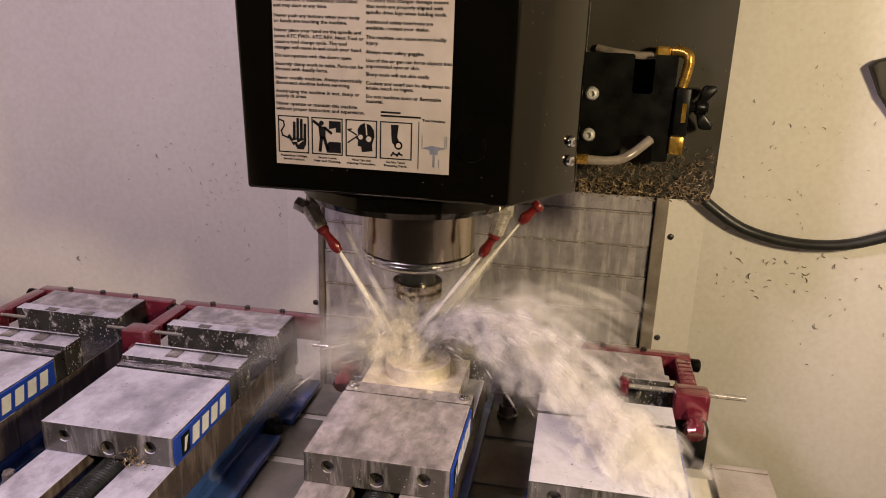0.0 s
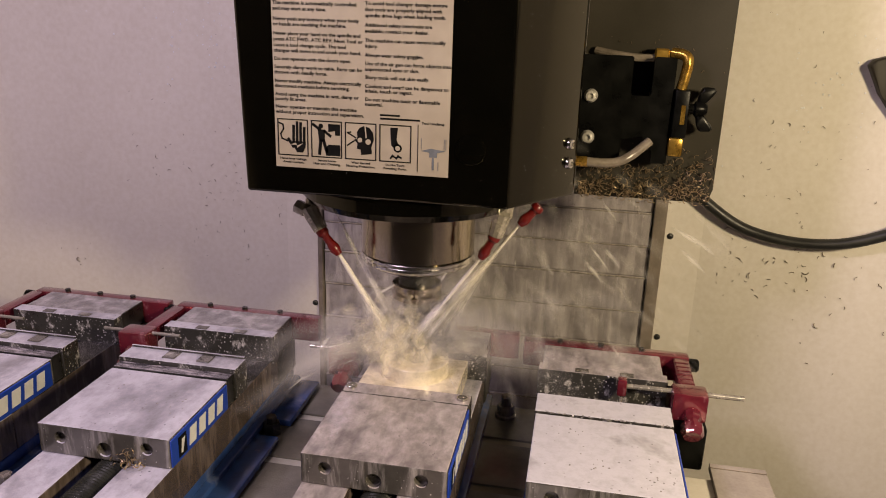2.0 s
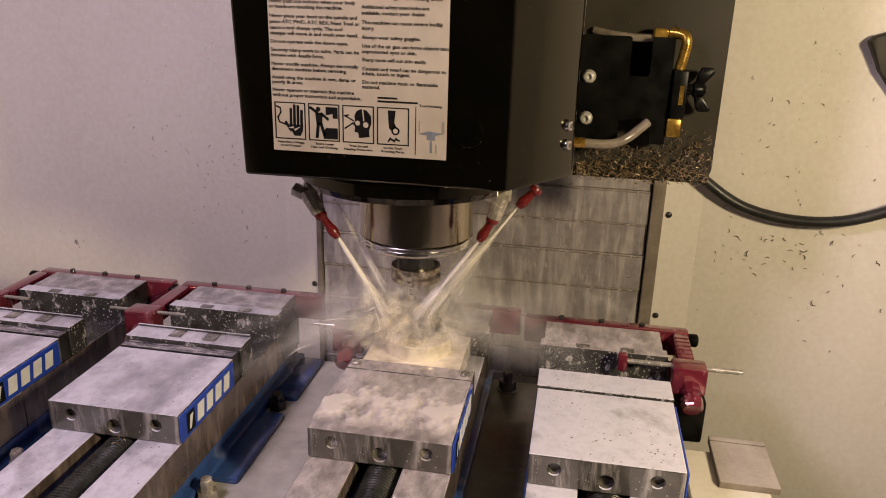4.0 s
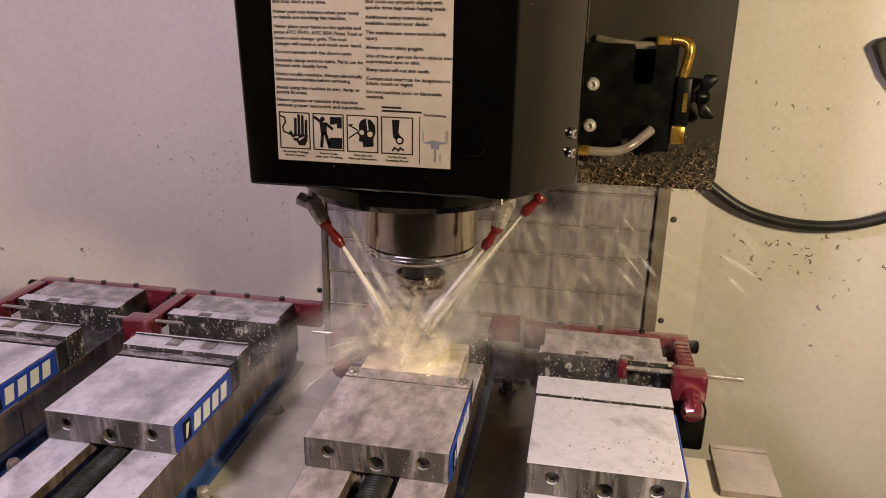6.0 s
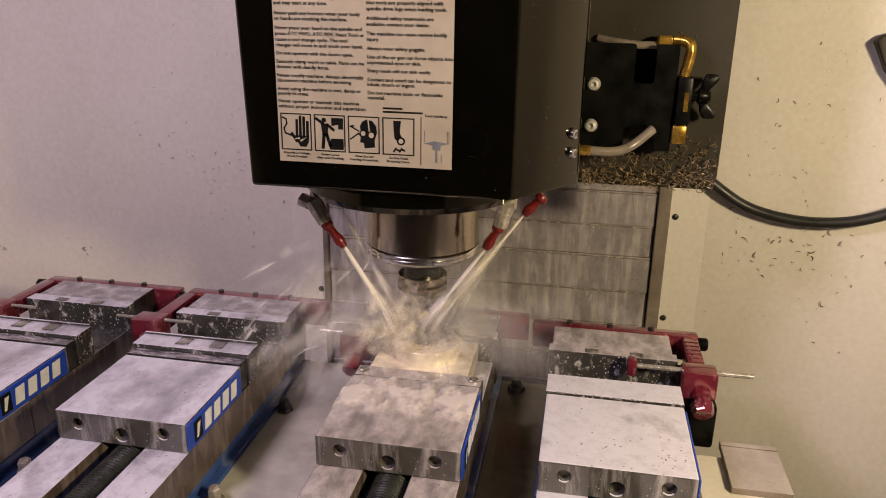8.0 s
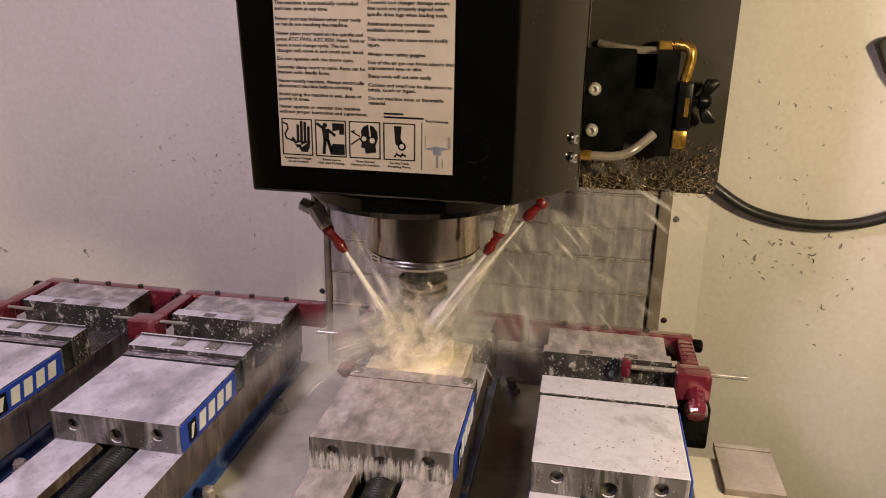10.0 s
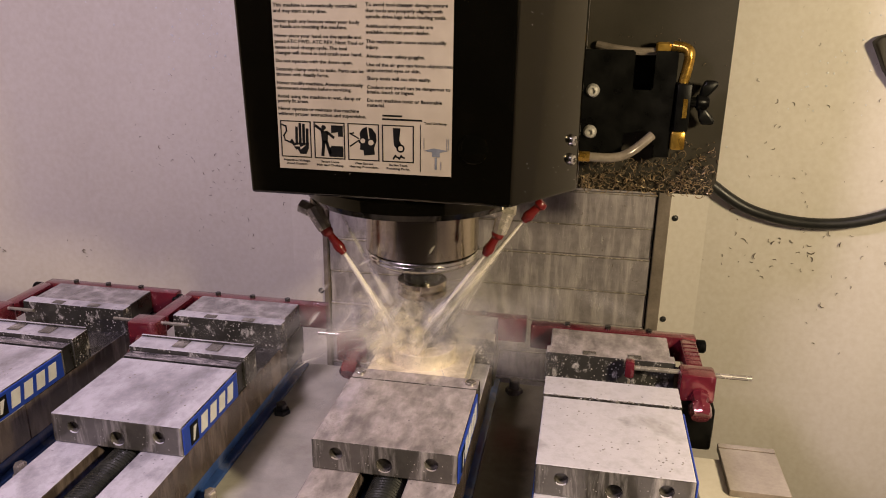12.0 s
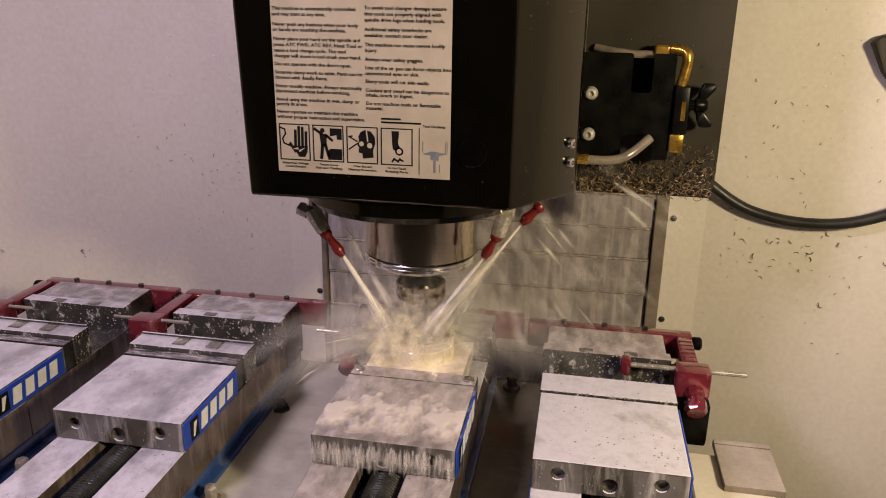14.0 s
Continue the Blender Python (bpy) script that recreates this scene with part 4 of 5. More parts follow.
spots = []
for cx, cz, sx, sz, n, s0, s1 in ((-0.62, 0.28, 0.10, 0.07, 70, 0.003, 0.011), (-0.58, 0.20, 0.07, 0.05, 34, 0.004, 0.011), (-0.80, 0.13, 0.12, 0.03, 12, 0.004, 0.010), (0.33, 0.36, 0.09, 0.08, 60, 0.003, 0.009), (0.30, 0.17, 0.06, 0.03, 42, 0.005, 0.016), (0.40, 0.14, 0.05, 0.06, 16, 0.005, 0.014), (0.28, 0.06, 0.10, 0.05, 8, 0.004, 0.010), (-0.55, 0.42, 0.06, 0.06, 16, 0.002, 0.006)):
    for i in range(n):
        x, z = rnd.gauss(cx, sx), rnd.gauss(cz, sz)
        if BEND_L < x < BEND_R:
            continue
        spots.append(((x, wall_y(x) - 0.0004, z), (0, -1, 0), rnd.uniform(s0, s1) * (0.66 if x < 0 else 0.80)))
for x, z in ((-1.04, 0.092), (-0.885, 0.092), (-1.035, 0.089), (-0.88, 0.088), (-1.037, 0.094), (-0.883, 0.095)):
    spots.append(((x, wall_y(x) - 0.0015, z), (0, -1, 0), 0.010))
chips("wall_chips", DARK_CHIP, "dark curled chips stuck to the wet enclosure walls", spots)

cov = []
for i in range(260):
    cov.append(((rnd.uniform(-0.43, 0.12), 1.2475, rnd.choice((rnd.uniform(-0.02, 0.30), rnd.gauss(0.26, 0.03)))), (0, -1, 0), rnd.uniform(0.002, 0.007)))
chips("cover_chips", DARK_CHIP, "small chips and specks on the way cover", cov)


def domes(name, mat, label, places, flat=0.6):
    """Small round drops or foam lumps: low domes on a surface."""
    verts, faces = [], []
    for p, n, r in places:
        n = Vector(n).normalized()
        u = n.orthogonal().normalized()
        w = n.cross(u)
        base = len(verts)
        for h, k in ((0.0, 1.0), (0.55, 0.82), (0.9, 0.42)):
            verts += [Vector(p) + n * (r * h * flat) + (u * math.cos(i * math.pi / 4) + w * math.sin(i * math.pi / 4)) * (r * k) for i in range(8)]
        verts.append(Vector(p) + n * (r * flat))
        for q in (0, 8):
            for i in range(8):
                faces.append((base + q + i, base + q + (i + 1) % 8, base + q + 8 + (i + 1) % 8, base + q + 8 + i))
        for i in range(8):
            faces.append((base + 16 + i, base + 16 + (i + 1) % 8, base + 24))
    me = bpy.data.meshes.new(name)
    me.from_pydata([tuple(v) for v in verts], [], faces)
    me.materials.append(mat)
    me.shade_smooth()
    return tagged(new(name, me), label, "drops", kind="stuff")


specks = []
for i in range(130):
    v = rnd.choice((-0.787, -0.550, -0.2585, -0.0295, -0.0295))
    cx, cy = rnd.choice(((0.13, 0.03), (0.12, 0.06), (0.03, 0.10), (0.075, 0.05), (rnd.uniform(0.005, 0.147), rnd.uniform(0.005, 0.13))))
    x, y = cx + rnd.gauss(0, 0.010), cy + rnd.gauss(0, 0.012)
    if 0.003 < x < 0.149 and 0.003 < y < 0.132:
        specks.append(((v + x, 0.648 + y, 0.1180), (0, 0, 1), rnd.uniform(0.0005, 0.0013)))
for i in range(60):
    specks.append(((-0.0295 + rnd.uniform(0.01, 0.15), 0.7895 + rnd.gauss(0, 0.0008), 0.1184), (0, 0, 1), rnd.uniform(0.0006, 0.0015)))
ON_TABLE.append(domes("foam_bubbles", BUBBLE, "dark bubbles and drops scattered on the foam", specks, 0.4))
# drops on the walls; their sparkle is opaque white colour
beads = [((rnd.gauss(-0.60, 0.09), 0, rnd.uniform(0.40, 0.57)), (0, -1, 0), rnd.uniform(0.0008, 0.0020)) for i in range(90)]
beads += [((rnd.gauss(0.36, 0.06), 0, rnd.gauss(0.45, 0.06)), (0, -1, 0), rnd.uniform(0.0008, 0.0018)) for i in range(40)]
domes("wall_drops", WHITE, "water drops on the enclosure walls, coloured white for their glints", [((p[0], wall_y(p[0]) - 0.0002, p[2]), n, r) for p, n, r in beads if not BEND_L < p[0] < BEND_R])
splashes = [((rnd.uniform(-0.35, -0.072), FRONT - 0.0002, rnd.uniform(0.348, 0.375)), (0, -1, 0), rnd.uniform(0.0002, 0.0005)) for i in range(8)]
for i in range(46):
    u = rnd.random()
    splashes.append(((-0.069 + 0.0645 * u, FRONT + 0.09 * u, rnd.uniform(0.35, 0.60)), (0.0899, -0.0645, 0), rnd.uniform(0.0002, 0.0005)))
ON_HEAD.append(domes("head_drops", DULL_STEEL, "tiny pale splashes on the charcoal head cover", splashes, 0.4))
nest = [((-0.550 + 0.108 + rnd.gauss(0, 0.009), 0.633 + rnd.gauss(0, 0.004), 0.085 + abs(rnd.gauss(0, 0.006))), (rnd.gauss(0, 1), -1, rnd.gauss(0, 1)), rnd.uniform(0.005, 0.012)) for i in range(40)]
NEST = chips("chip_nest", CHIP, "small golden tangle of chips under a vise jaw", nest)


# ---- coolant ----
HIT = Vector((-0.194, 0.875, 0.128))


def threads(streaks, mat, name, label, parent=None, group="coolant spray", face=(0.2, 1, -0.35)):
    """Liquid threads as soft thin sheets, thick along the middle; each streak is a list of points and a width."""
    verts, faces, thick = [], [], []
    for line, w in streaks:
        base, n = len(verts), len(line)
        for i, p in enumerate(line):
            d = (line[min(i + 1, n - 1)] - line[max(i - 1, 0)])
            if d.length < 1e-9:
                d = Vector((0, 0, 1))
            s = d.cross(Vector(face)).normalized()
            u = s.cross(d).normalized()
            end = math.sin(math.pi * (i + 0.02) / (n - 0.96)) ** 0.8
            k = w * (0.45 + 0.55 * end)
            verts += [p + s * k, p + u * k * 0.75, p - s * k]
            thick += [0.0, end, 0.0]
        for i in range(n - 1):
            k = base + 3 * i
            faces += [(k, k + 1, k + 4, k + 3), (k + 1, k + 2, k + 5, k + 4)]
    me = bpy.data.meshes.new(name)
    me.from_pydata([tuple(v) for v in verts], [], faces)
    me.attributes.new("thickness", "FLOAT", "POINT").data.foreach_set("value", thick)
    me.materials.append(mat)
    me.shade_smooth()
    ob = new(name, me)
    ob.parent = parent
    return tagged(ob, label, "" if parent else "coolant", "" if parent else group, kind="stuff")


def arc(o, v, t0, dt, g=9.81, n=6):
    return [o + v * t + Vector((0, 0, -g / 2 * t * t)) for t in (t0 + dt * i / (n - 1) for i in range(n))]


def plume(count, aim_v, spread, span, dt, width, seed, floor_z=-0.02, wander=0.006, core=0.0):
    """Streaks thrown from the origin with about the velocity aim_v, over a span of flight times."""
    r = random.Random(seed)
    out = []
    lanes = [Vector((r.gauss(0, spread[0]), r.gauss(0, spread[1]), r.gauss(0, spread[2]))) for i in range(9)]
    while len(out) < count:
        lane = r.choice(lanes)
        k = 0.35 if r.random() < core else 1.0
        v = Vector(aim_v) + lane * 0.75 + Vector((r.gauss(0, spread[0]), r.gauss(0, spread[1]), r.gauss(0, spread[2]))) * 0.45 * k
        v *= r.uniform(0.82, 1.12)
        t0 = span[0] + (span[1] - span[0]) * r.random()
        o = Vector((r.gauss(0, wander), r.gauss(0, wander), r.gauss(0, wander)))
        line = arc(o, v, t0, r.uniform(*dt))
        if line[-1].z < floor_z:
            continue
        out.append((line, r.uniform(*width)))
    return out


def spray(name, label, body, mist, mat=None, veil=None):
    """A spray with its dense threads and the mist about them; its origin is where the jets strike."""
    t = thing(name, label, "coolant", "coolant spray", m=Matrix.Translation(HIT))
    threads(body, mat or COOLANT, "spray_body", "", t)
    if mist:
        threads(mist, veil or MIST, "mist_veil", "", t)
    return t


MAIN_V = (0.95, -0.60, 1.18)


def moved(streaks, by):
    return [([p + Vector(by) for p in line], w) for line, w in streaks]


# the arc lands on the next vise, and from there runs on over its edge
LANDING = Vector(MAIN_V) * 0.235 + Vector((0, 0, -4.905 * 0.235 ** 2))
arc_body = plume(720, MAIN_V, (0.060, 0.048, 0.055), (0.0, 0.215), (0.014, 0.032), (0.005, 0.011), 1, -0.008, 0.005, 0.5)
arc_body += plume(60, MAIN_V, (0.15, 0.11, 0.12), (0.02, 0.21), (0.012, 0.03), (0.0010, 0.0026), 31, -0.01, 0.006)
arc_body += moved(plume(380, (0.55, -0.52, 0.12), (0.28, 0.20, 0.05), (0.0, 0.13), (0.02, 0.045), (0.006, 0.014), 32, -0.07, 0.014), LANDING + Vector((0, 0, 0.010)))
arc_mist = plume(260, MAIN_V, (0.13, 0.10, 0.10), (0.0, 0.21), (0.03, 0.06), (0.006, 0.013), 2, -0.01, 0.008, 0.3)
arc_mist += plume(190, (1.22, 0.05, 1.22), (0.14, 0.14, 0.08), (0.06, 0.18), (0.04, 0.07), (0.005, 0.011), 33, -0.02, 0.008)
arc_mist += moved(plume(70, (0.85, -0.60, 0.26), (0.26, 0.22, 0.10), (0.0, 0.12), (0.03, 0.06), (0.005, 0.012), 34, -0.08, 0.02), LANDING + Vector((0, 0, 0.01)))
ARC = spray("coolant_arc", "milky coolant thrown in an arc onto the next vise", arc_body, arc_mist, None, VEIL)
BURST = spray("coolant_burst", "milky coolant bursting up around the tool", plume(16, (0.05, 0.0, 0.70), (0.50, 0.4, 0.32), (0.0, 0.12), (0.010, 0.030), (0.0008, 0.0022), 3, -0.02, 0.016), plume(300, (0.16, 0.10, 0.85), (0.60, 0.36, 0.42), (0.0, 0.20), (0.05, 0.09), (0.012, 0.028), 4, -0.02, 0.02), None, HAZE)
FAN = spray("coolant_fan", "low fan of coolant drifting sideways over the vises", plume(24, (-1.15, -0.30, 0.34), (0.34, 0.24, 0.10), (0.0, 0.15), (0.015, 0.04), (0.0008, 0.0018), 7, -0.05, 0.010), plume(200, (-0.95, -0.22, 0.40), (0.44, 0.42, 0.20), (0.0, 0.22), (0.05, 0.10), (0.009, 0.022), 8, -0.06), None, HAZE)
CROWN = spray("coolant_splash", "dense coolant foaming over the workpiece", plume(620, (0.0, -0.04, 0.42), (0.32, 0.30, 0.28), (0.0, 0.085), (0.03, 0.06), (0.006, 0.014), 9, -0.015, 0.016), plume(240, (0, 0, 0.42), (0.42, 0.36, 0.26), (0.0, 0.12), (0.03, 0.06), (0.008, 0.018), 10, -0.015, 0.02), GOLD_SPRAY, HAZE)


def packet(name, label, v, spread, at, seed, thick, thin, mat=None):
    """A gobbet of coolant as it looks at some time of its flight, about its own middle."""
    mid = Vector(v) * at + Vector((0, 0, -4.905 * at * at))
    window = (at - 0.045, at + 0.02)
    body = plume(thin, v, spread, window, (0.015, 0.035), (0.0018, 0.0045), seed, -9.0, 0.006)
    soft = plume(thick, v, spread, window, (0.02, 0.04), (0.005, 0.012), seed + 1, -9.0, 0.008)
    return spray(name, label, moved(body, -mid), moved(soft, -mid), None, mat)


# thrown up towards the way cover, one after the other: the throw, its delay and the piece
LEAPS = [(v, delay, packet("coolant_gobbet", "thin coolant leaping towards the way cover", v, (0.20, 0.15, 0.26), 0.28, seed, 75, 6, VEIL)) for v, delay, seed in (
    ((0.50, 0.32, 1.85), 0.0, 51), ((0.85, 0.34, 1.62), 0.04, 53), ((0.34, 0.22, 1.55), 0.08, 55), ((1.15, 0.36, 1.40), 0.02, 57))]
LEFTS = [(v, delay, packet("coolant_gobbet", "thin coolant thrown sideways over the vises", v, (0.18, 0.15, 0.22), 0.22, seed, 90, 6, VEIL)) for v, delay, seed in (
    ((-0.62, -0.20, 1.20), 0.0, 61), ((-0.95, -0.35, 0.85), 0.05, 63))]


def run_off():
    """A ragged sheet of coolant that slides over the jaw, and the curtain that falls from its front edge."""
    r = random.Random(11)
    sheet = thing("coolant_sheet", "ragged sheet of coolant washing over the vise jaw", "coolant", "coolant spray")
    nx, ny = 90, 60
    verts, faces, thick = [], [], []
    for i in range(nx + 1):
        for j in range(ny + 1):
            x, y = W * i / nx, 0.110 * j / ny
            wave = noise.noise(Vector((x * 34.0, y * 26.0, 4.0))) + 0.6 * noise.noise(Vector((x * 90.0, y * 60.0, 1.0))) + 0.3 * noise.noise(Vector((x * 220.0, y * 150.0, 2.0)))
            body = max(0.0, min(1.0, 1.25 * (wave + 0.75 - 1.9 * abs(j / ny - 0.42)))) * min(1.0, 8 * j / ny, 8 * (1 - j / ny))
            verts.append((x, y, 0.1184 + 0.0035 * body))
            thick.append(body)
    for i in range(nx):
        for j in range(ny):
            k = i * (ny + 1) + j
            faces.append((k, k + ny + 1, k + ny + 2, k + 1))
    me = bpy.data.meshes.new("water_film")
    me.from_pydata(verts, [], faces)
    me.attributes.new("thickness", "FLOAT", "POINT").data.foreach_set("value", thick)
    me.materials.append(FILM)
    me.shade_smooth()
    new("water_film", me).parent = sheet
    soft = []
    for i in range(160):
        x, y0 = r.uniform(0.002, W - 0.002), r.uniform(0.0, 0.10)
        y1 = y0 + r.uniform(0.012, 0.03)
        soft.append(([Vector((x + 0.003 * math.sin(7 * u + i), y0 + (y1 - y0) * u, 0.1195)) for u in (0, 0.25, 0.5, 0.75, 1)], r.uniform(0.004, 0.010)))
    threads(soft, MIST, "water_haze", "", sheet, face=(0, 0, -1))
    curtain = thing("coolant_curtain", "drips of coolant falling from the vise jaw", "coolant", "coolant spray")
    drip = []
    for i in range(330):
        x = r.uniform(0.002, W - 0.002) if i % 3 else r.choice((0.003, 0.014, 0.031, 0.052, 0.063, 0.088, 0.102, 0.122, 0.147)) + r.gauss(0, 0.0012)
        a, n = r.uniform(0.104, 0.1195), r.uniform(0.010, 0.030)
        drip.append(([Vector((x, -0.0012 * r.random(), a - u * n)) for u in (0, 0.3, 0.6, 1)], r.uniform(0.0012, 0.0034)))
    threads(drip, COOLANT, "drip_haze", "", curtain)
    return sheet, curtain


SHEET, CURTAIN = run_off()


def falling():
    t = thing("coolant_drops", "streaks of coolant falling before the way cover", "coolant", "coolant spray", m=pose(-0.10, 1.18, 0.16))
    r = random.Random(12)
    thin = []
    for i in range(50):
        x, z, y = r.uniform(-0.26, 0.20), r.uniform(-0.14, 0.12), r.uniform(-0.10, 0.05)
        n = r.uniform(0.006, 0.03)
        lean = r.gauss(0.1, 0.2)
        thin.append(([Vector((x + lean * n * u, y, z - n * u)) for u in (0, 0.33, 0.66, 1)], r.uniform(0.0010, 0.0024)))
    soft = []
    for i in range(50):
        x, z, y = r.uniform(-0.26, 0.18), r.uniform(-0.16, 0.08), r.uniform(-0.10, 0.05)
        n = r.uniform(0.03, 0.09)
        soft.append(([Vector((x + 0.3 * n * u, y, z - n * u)) for u in (0, 0.33, 0.66, 1)], r.uniform(0.004, 0.010)))
    threads(thin, COOLANT, "spray_body", "", t)
    threads(soft, VEIL, "mist_veil", "", t)
    return t


DROPS = falling()


def jet(tip, end, seed, fade=1.0, core=True, bore=1.0):
    """A coolant jet: a thick milky core and loose threads about it."""
    j = thing("coolant_jet", "straight milky coolant jet from a nozzle", "coolant", "coolant jets")
    r = random.Random(seed)
    a, b = Vector(tip), Vector(end)
    lines = []
    for i in range(150):
        u0 = r.random() ** 1.3 * 0.75 if i > 14 else 0.0
        u1 = min(u0 + r.uniform(0.18, 0.5), 1.0) if i > 14 else 1.0
        off = Vector((r.gauss(0, 1), r.gauss(0, 1), r.gauss(0, 0.5)))
        lines.append(([a.lerp(b, u) + off * (0.0006 + 0.0072 * u * u * fade) for u in (u0 + (u1 - u0) * k / 5 for k in range(6))], r.uniform(0.0016, 0.0042)))
    if not core:
        threads(lines[:60], VEIL, "jet_veil", "", j)
        ON_HEAD.append(j)
        return
    bm = BM()
    L = (b - a).length
    lathe(bm, [(0.0022 * bore, 0), (0.0032 * bore, L * 0.15), (0.0034 * bore, L * 0.4), (0.0026 * bore, L * 0.6 * (0.4 + 0.6 * bore)), (0, L * 0.85 * (0.3 + 0.7 * bore))], a, b - a, 10)
    part("core", bm, JET, j)
    threads(lines, COOLANT if bore == 1.0 else MIST, "jet_veil", "", j)
    ON_HEAD.append(j)


jet((-0.2745, 0.840, 0.254), (-0.212, 0.868, 0.130), 21)
jet((-0.290, 0.858, 0.310), (-0.206, 0.872, 0.140), 22, 0.8, False)
jet((-0.105, 0.848, 0.262), (-0.188, 0.868, 0.138), 23, 1.0, True, 0.7)
jet((-0.063, 0.864, 0.302), (-0.182, 0.872, 0.134), 24, 1.3, True, 0.6)


# ---- what moves ----
ORBIT = 2 * math.pi / 0.8255
# seconds, and how far the table strays from its circle
SLIP = [
    (0.0, 0.0040, -0.0073),
    (0.5, -0.0000, -0.0006),
    (1.0, -0.0008, 0.0012),
    (1.5, -0.0008, 0.0011),
    (2.0, 0.0013, -0.0013),
    (2.5, -0.0003, 0.0002),
    (3.0, -0.0001, 0.0012),
    (5.5, 0.0006, 0.0003),
    (6.0, -0.0005, 0.0007),
    (6.5, -0.0003, 0.0003),
    (7.0, 0.0001, -0.0004),
    (7.5, -0.0005, 0.0016),
    (8.0, 0.0002, -0.0007),
    (10.5, 0.0004, -0.0009),
    (11.0, -0.0002, -0.0002),
    (11.5, -0.0008, 0.0019),
    (12.0, -0.0004, 0.0001),
    (12.5, -0.0002, 0.0009),
    (13.0, -0.0009, 0.0010),
    (13.5, -0.0002, -0.0002),
    (14.0, -0.0006, 0.0010),
]


def table_shift(t):
    a = ORBIT * t
    ex = float(np.interp(t, [r[0] for r in SLIP], [r[1] for r in SLIP]))
    ey = float(np.interp(t, [r[0] for r in SLIP], [r[2] for r in SLIP]))
    return Vector((0.00347 - 0.00127 * math.cos(a) - 0.00434 * math.sin(a) + ex, 0.00356 + 0.00398 * math.cos(a) - 0.00179 * math.sin(a) + ey, 0))


def head_shift(t):
    return Vector((0, 0, 0.01584 - 0.001433 * t))


# seconds at which coolant is thrown up, thrown sideways, and washes over the jaw
LEAP_TIMES = (0.93, 1.75, 2.60, 3.42, 4.22, 4.98, 5.70, 6.50, 7.32, 8.15, 8.97, 9.80, 10.60, 11.34, 12.27, 13.05, 13.82)
LEFT_TIMES = (1.15, 1.95, 2.82, 3.62, 4.45, 5.25, 6.15, 6.95, 7.80, 8.62, 9.45, 10.27, 11.10, 11.92, 12.75, 13.55)
POUR_TIMES = (2.32, 3.12, 3.85, 4.6, 5.42, 6.32, 7.15, 7.95, 8.8, 9.6, 10.42, 11.3, 12.12, 12.95, 13.78)


def since(t, starts):
    """Seconds since the last start; long, before the first."""
    return min([t - s for s in starts if s <= t], default=9.0)


def flight(t, v, starts):
    """Where a gobbet is, seen from the point that the jets strike."""
    u = since(t, starts)
    if u < 0.42:
        return v * u + Vector((0, 0, -4.905 * u * u))
    drained = Vector((0, 0, -0.36))
    fallen = v * 0.42 + Vector((0, 0, -4.905 * 0.42 ** 2 - 0.1))
    return fallen.lerp(drained, min((u - 0.42) / 0.1, 1.0))


def pour_pose(t):
    """The sheet slides to the jaw's front and sinks away."""
    u = since(t, POUR_TIMES)
    y = float(np.interp(u, [0, 0.14, 0.36], [0.070, 0.010, 0.004]))
    z = float(np.interp(u, [0, 0.36, 0.375, 0.50], [0.0, 0.0, -0.012, -0.020]))
    return pose(-0.2585, 0.647 + y, z)


def drip_pose(t):
    """The curtain comes out over the jaw's front edge and falls."""
    u = since(t, POUR_TIMES)
    y = float(np.interp(u, [0.12, 0.18, 0.54, 0.60], [0.012, -0.002, -0.004, 0.012]))
    z = float(np.interp(u, [0.16, 0.42, 0.56, 0.64], [0.0, -0.012, -0.045, 0.0]))
    return pose(-0.2585, 0.647 + y, z)


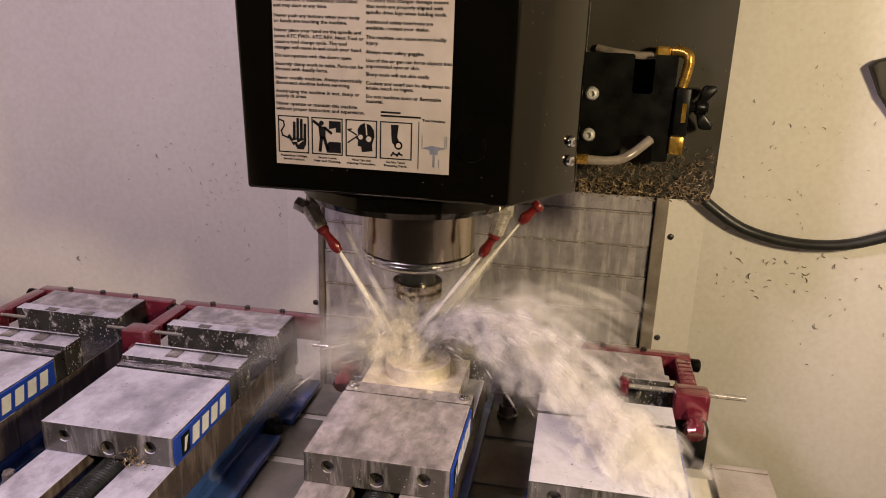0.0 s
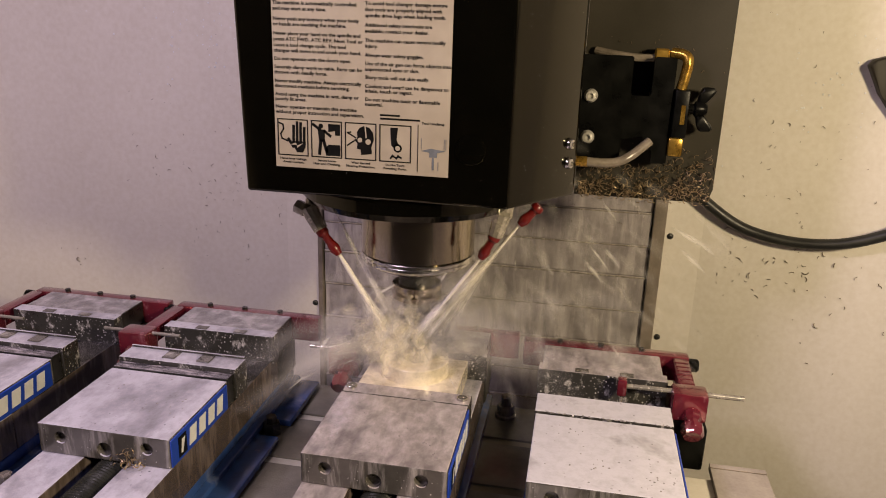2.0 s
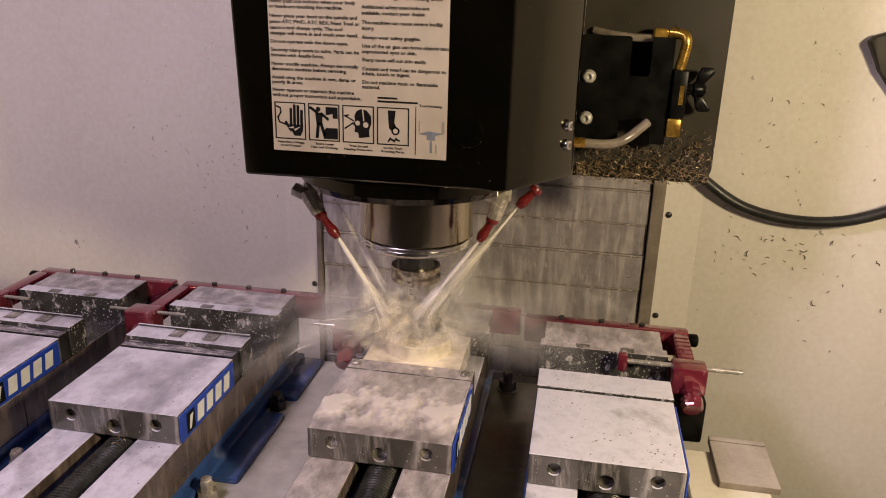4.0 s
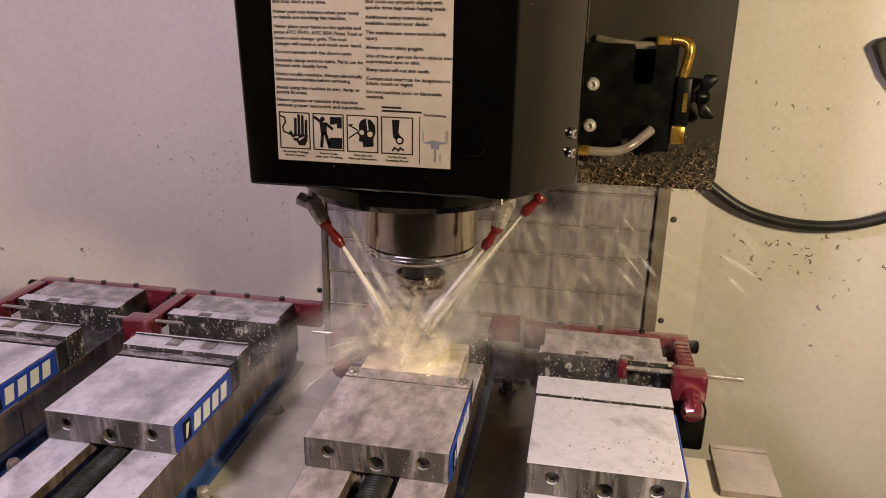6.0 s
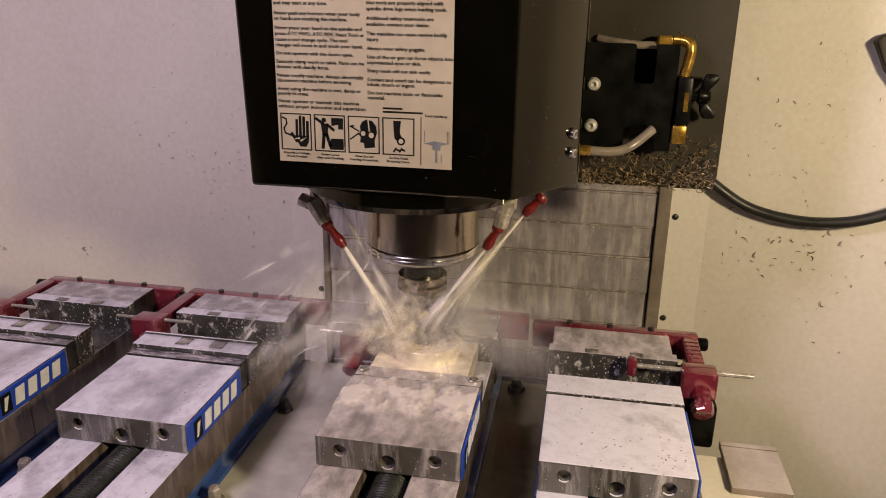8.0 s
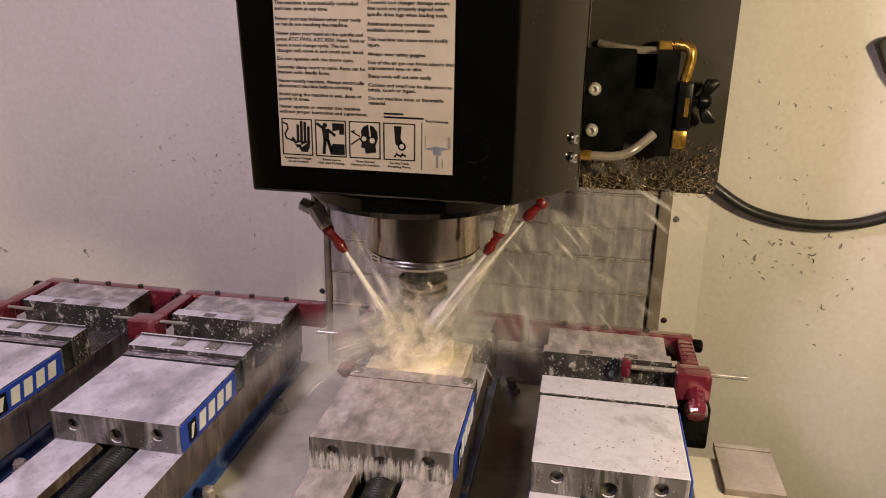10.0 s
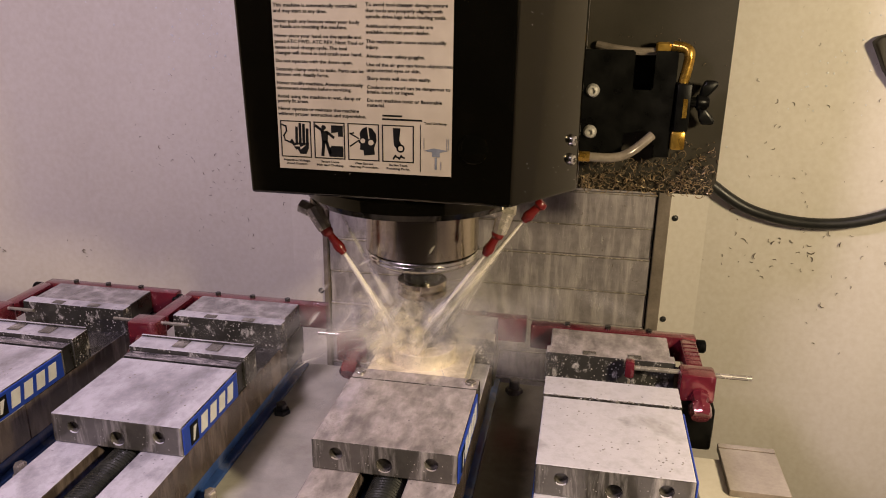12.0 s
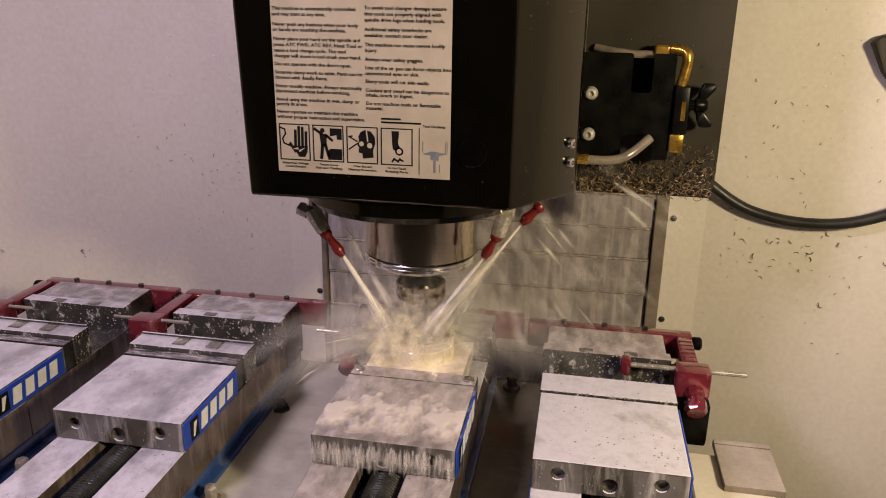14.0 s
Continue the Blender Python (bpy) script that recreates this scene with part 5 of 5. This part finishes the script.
def motions():
    ticks = [i / 10 for i in range(141)]
    for ob in ON_TABLE:
        rest = ob.matrix_basis.copy()
        walk(ob, [(t, Matrix.Translation(table_shift(t)) @ rest) for t in ticks])
    for ob in ON_HEAD:
        rest = ob.matrix_basis.copy()
        walk(ob, [(t, Matrix.Translation(head_shift(t)) @ rest) for t in (0.0, 7.0, 14.0)])
    # the coolant level on the table rises while the jets run
    for ob in POOLS:
        rest = ob.matrix_basis.copy()
        walk(ob, [(t, Matrix.Translation(table_shift(t) + Vector((0, 0, float(np.interp(t, [0, 3.2, 5.0, 14], [-0.0050, -0.0046, 0.0088, 0.0100]))))) @ rest) for t in ticks])
    # the chips under the jaw are washed into the channel beside the screw
    walk(NEST, [(t, Matrix.Translation(table_shift(t) + Vector((-0.055, -0.005, -0.045)) * float(np.interp(t, [0, 3.5, 4.8, 14], [0, 0, 1, 1])))) for t in ticks])
    rows = {ARC: [], BURST: [], FAN: [], CROWN: [], DROPS: []}
    for t in ticks:
        a = ORBIT * t
        at = Matrix.Translation(HIT + head_shift(t) * 0.6)
        # how far the arc has sunk into the vise: full at first, then once for each round of the table
        low = float(np.interp(t, [0, 0.8, 1.0, 1.3, 1.42, 1.7, 1.9, 2.12, 2.22, 2.42, 2.62, 2.95, 3.05, 3.2, 3.4, 14], [0, 0, 1, 1, 0, 0, 1, 1, 0, 0.12, 1, 1, 0.22, 0.2, 1, 1]))
        tilt = Matrix.Rotation(radians(118 * low + 2 * math.sin(2 * a)), 4, Vector((-MAIN_V[1], MAIN_V[0], 0)))
        rows[ARC].append((t, at @ pose(0, 0, 0, 0, 0, 4 * math.sin(a)) @ tilt))
        rows[BURST].append((t, at @ pose(0, 0, 0, 8 * math.sin(a), 8 * math.cos(a), 25 * math.sin(a + 1.0))))
        rows[FAN].append((t, at @ pose(0, 0, 0, 0, 4 * math.sin(a + 3.0), 14 * math.sin(a + 0.6))))
        rows[CROWN].append((t, at @ pose(0, 0, 0.001 * math.sin(3 * a), 0, 0, 30 * math.sin(a))))
        rows[DROPS].append((t, pose(-0.10 + 0.02 * math.sin(a), 1.18, 0.16 + 0.025 * math.cos(a))))
    for ob, keyed in rows.items():
        walk(ob, keyed)
    # gobbets fly from the point that the jets strike, fall behind the vises and drain away under the table
    fine = [i / 20 for i in range(281)]
    for thrown, starts in ((LEAPS, LEAP_TIMES), (LEFTS, LEFT_TIMES)):
        for v, delay, ob in thrown:
            walk(ob, [(t, Matrix.Translation(HIT + flight(t, Vector(v), [s + delay for s in starts]))) for t in fine])
    walk(SHEET, [(t, Matrix.Translation(table_shift(t)) @ pour_pose(t)) for t in fine])
    walk(CURTAIN, [(t, Matrix.Translation(table_shift(t)) @ drip_pose(t)) for t in fine])


motions()
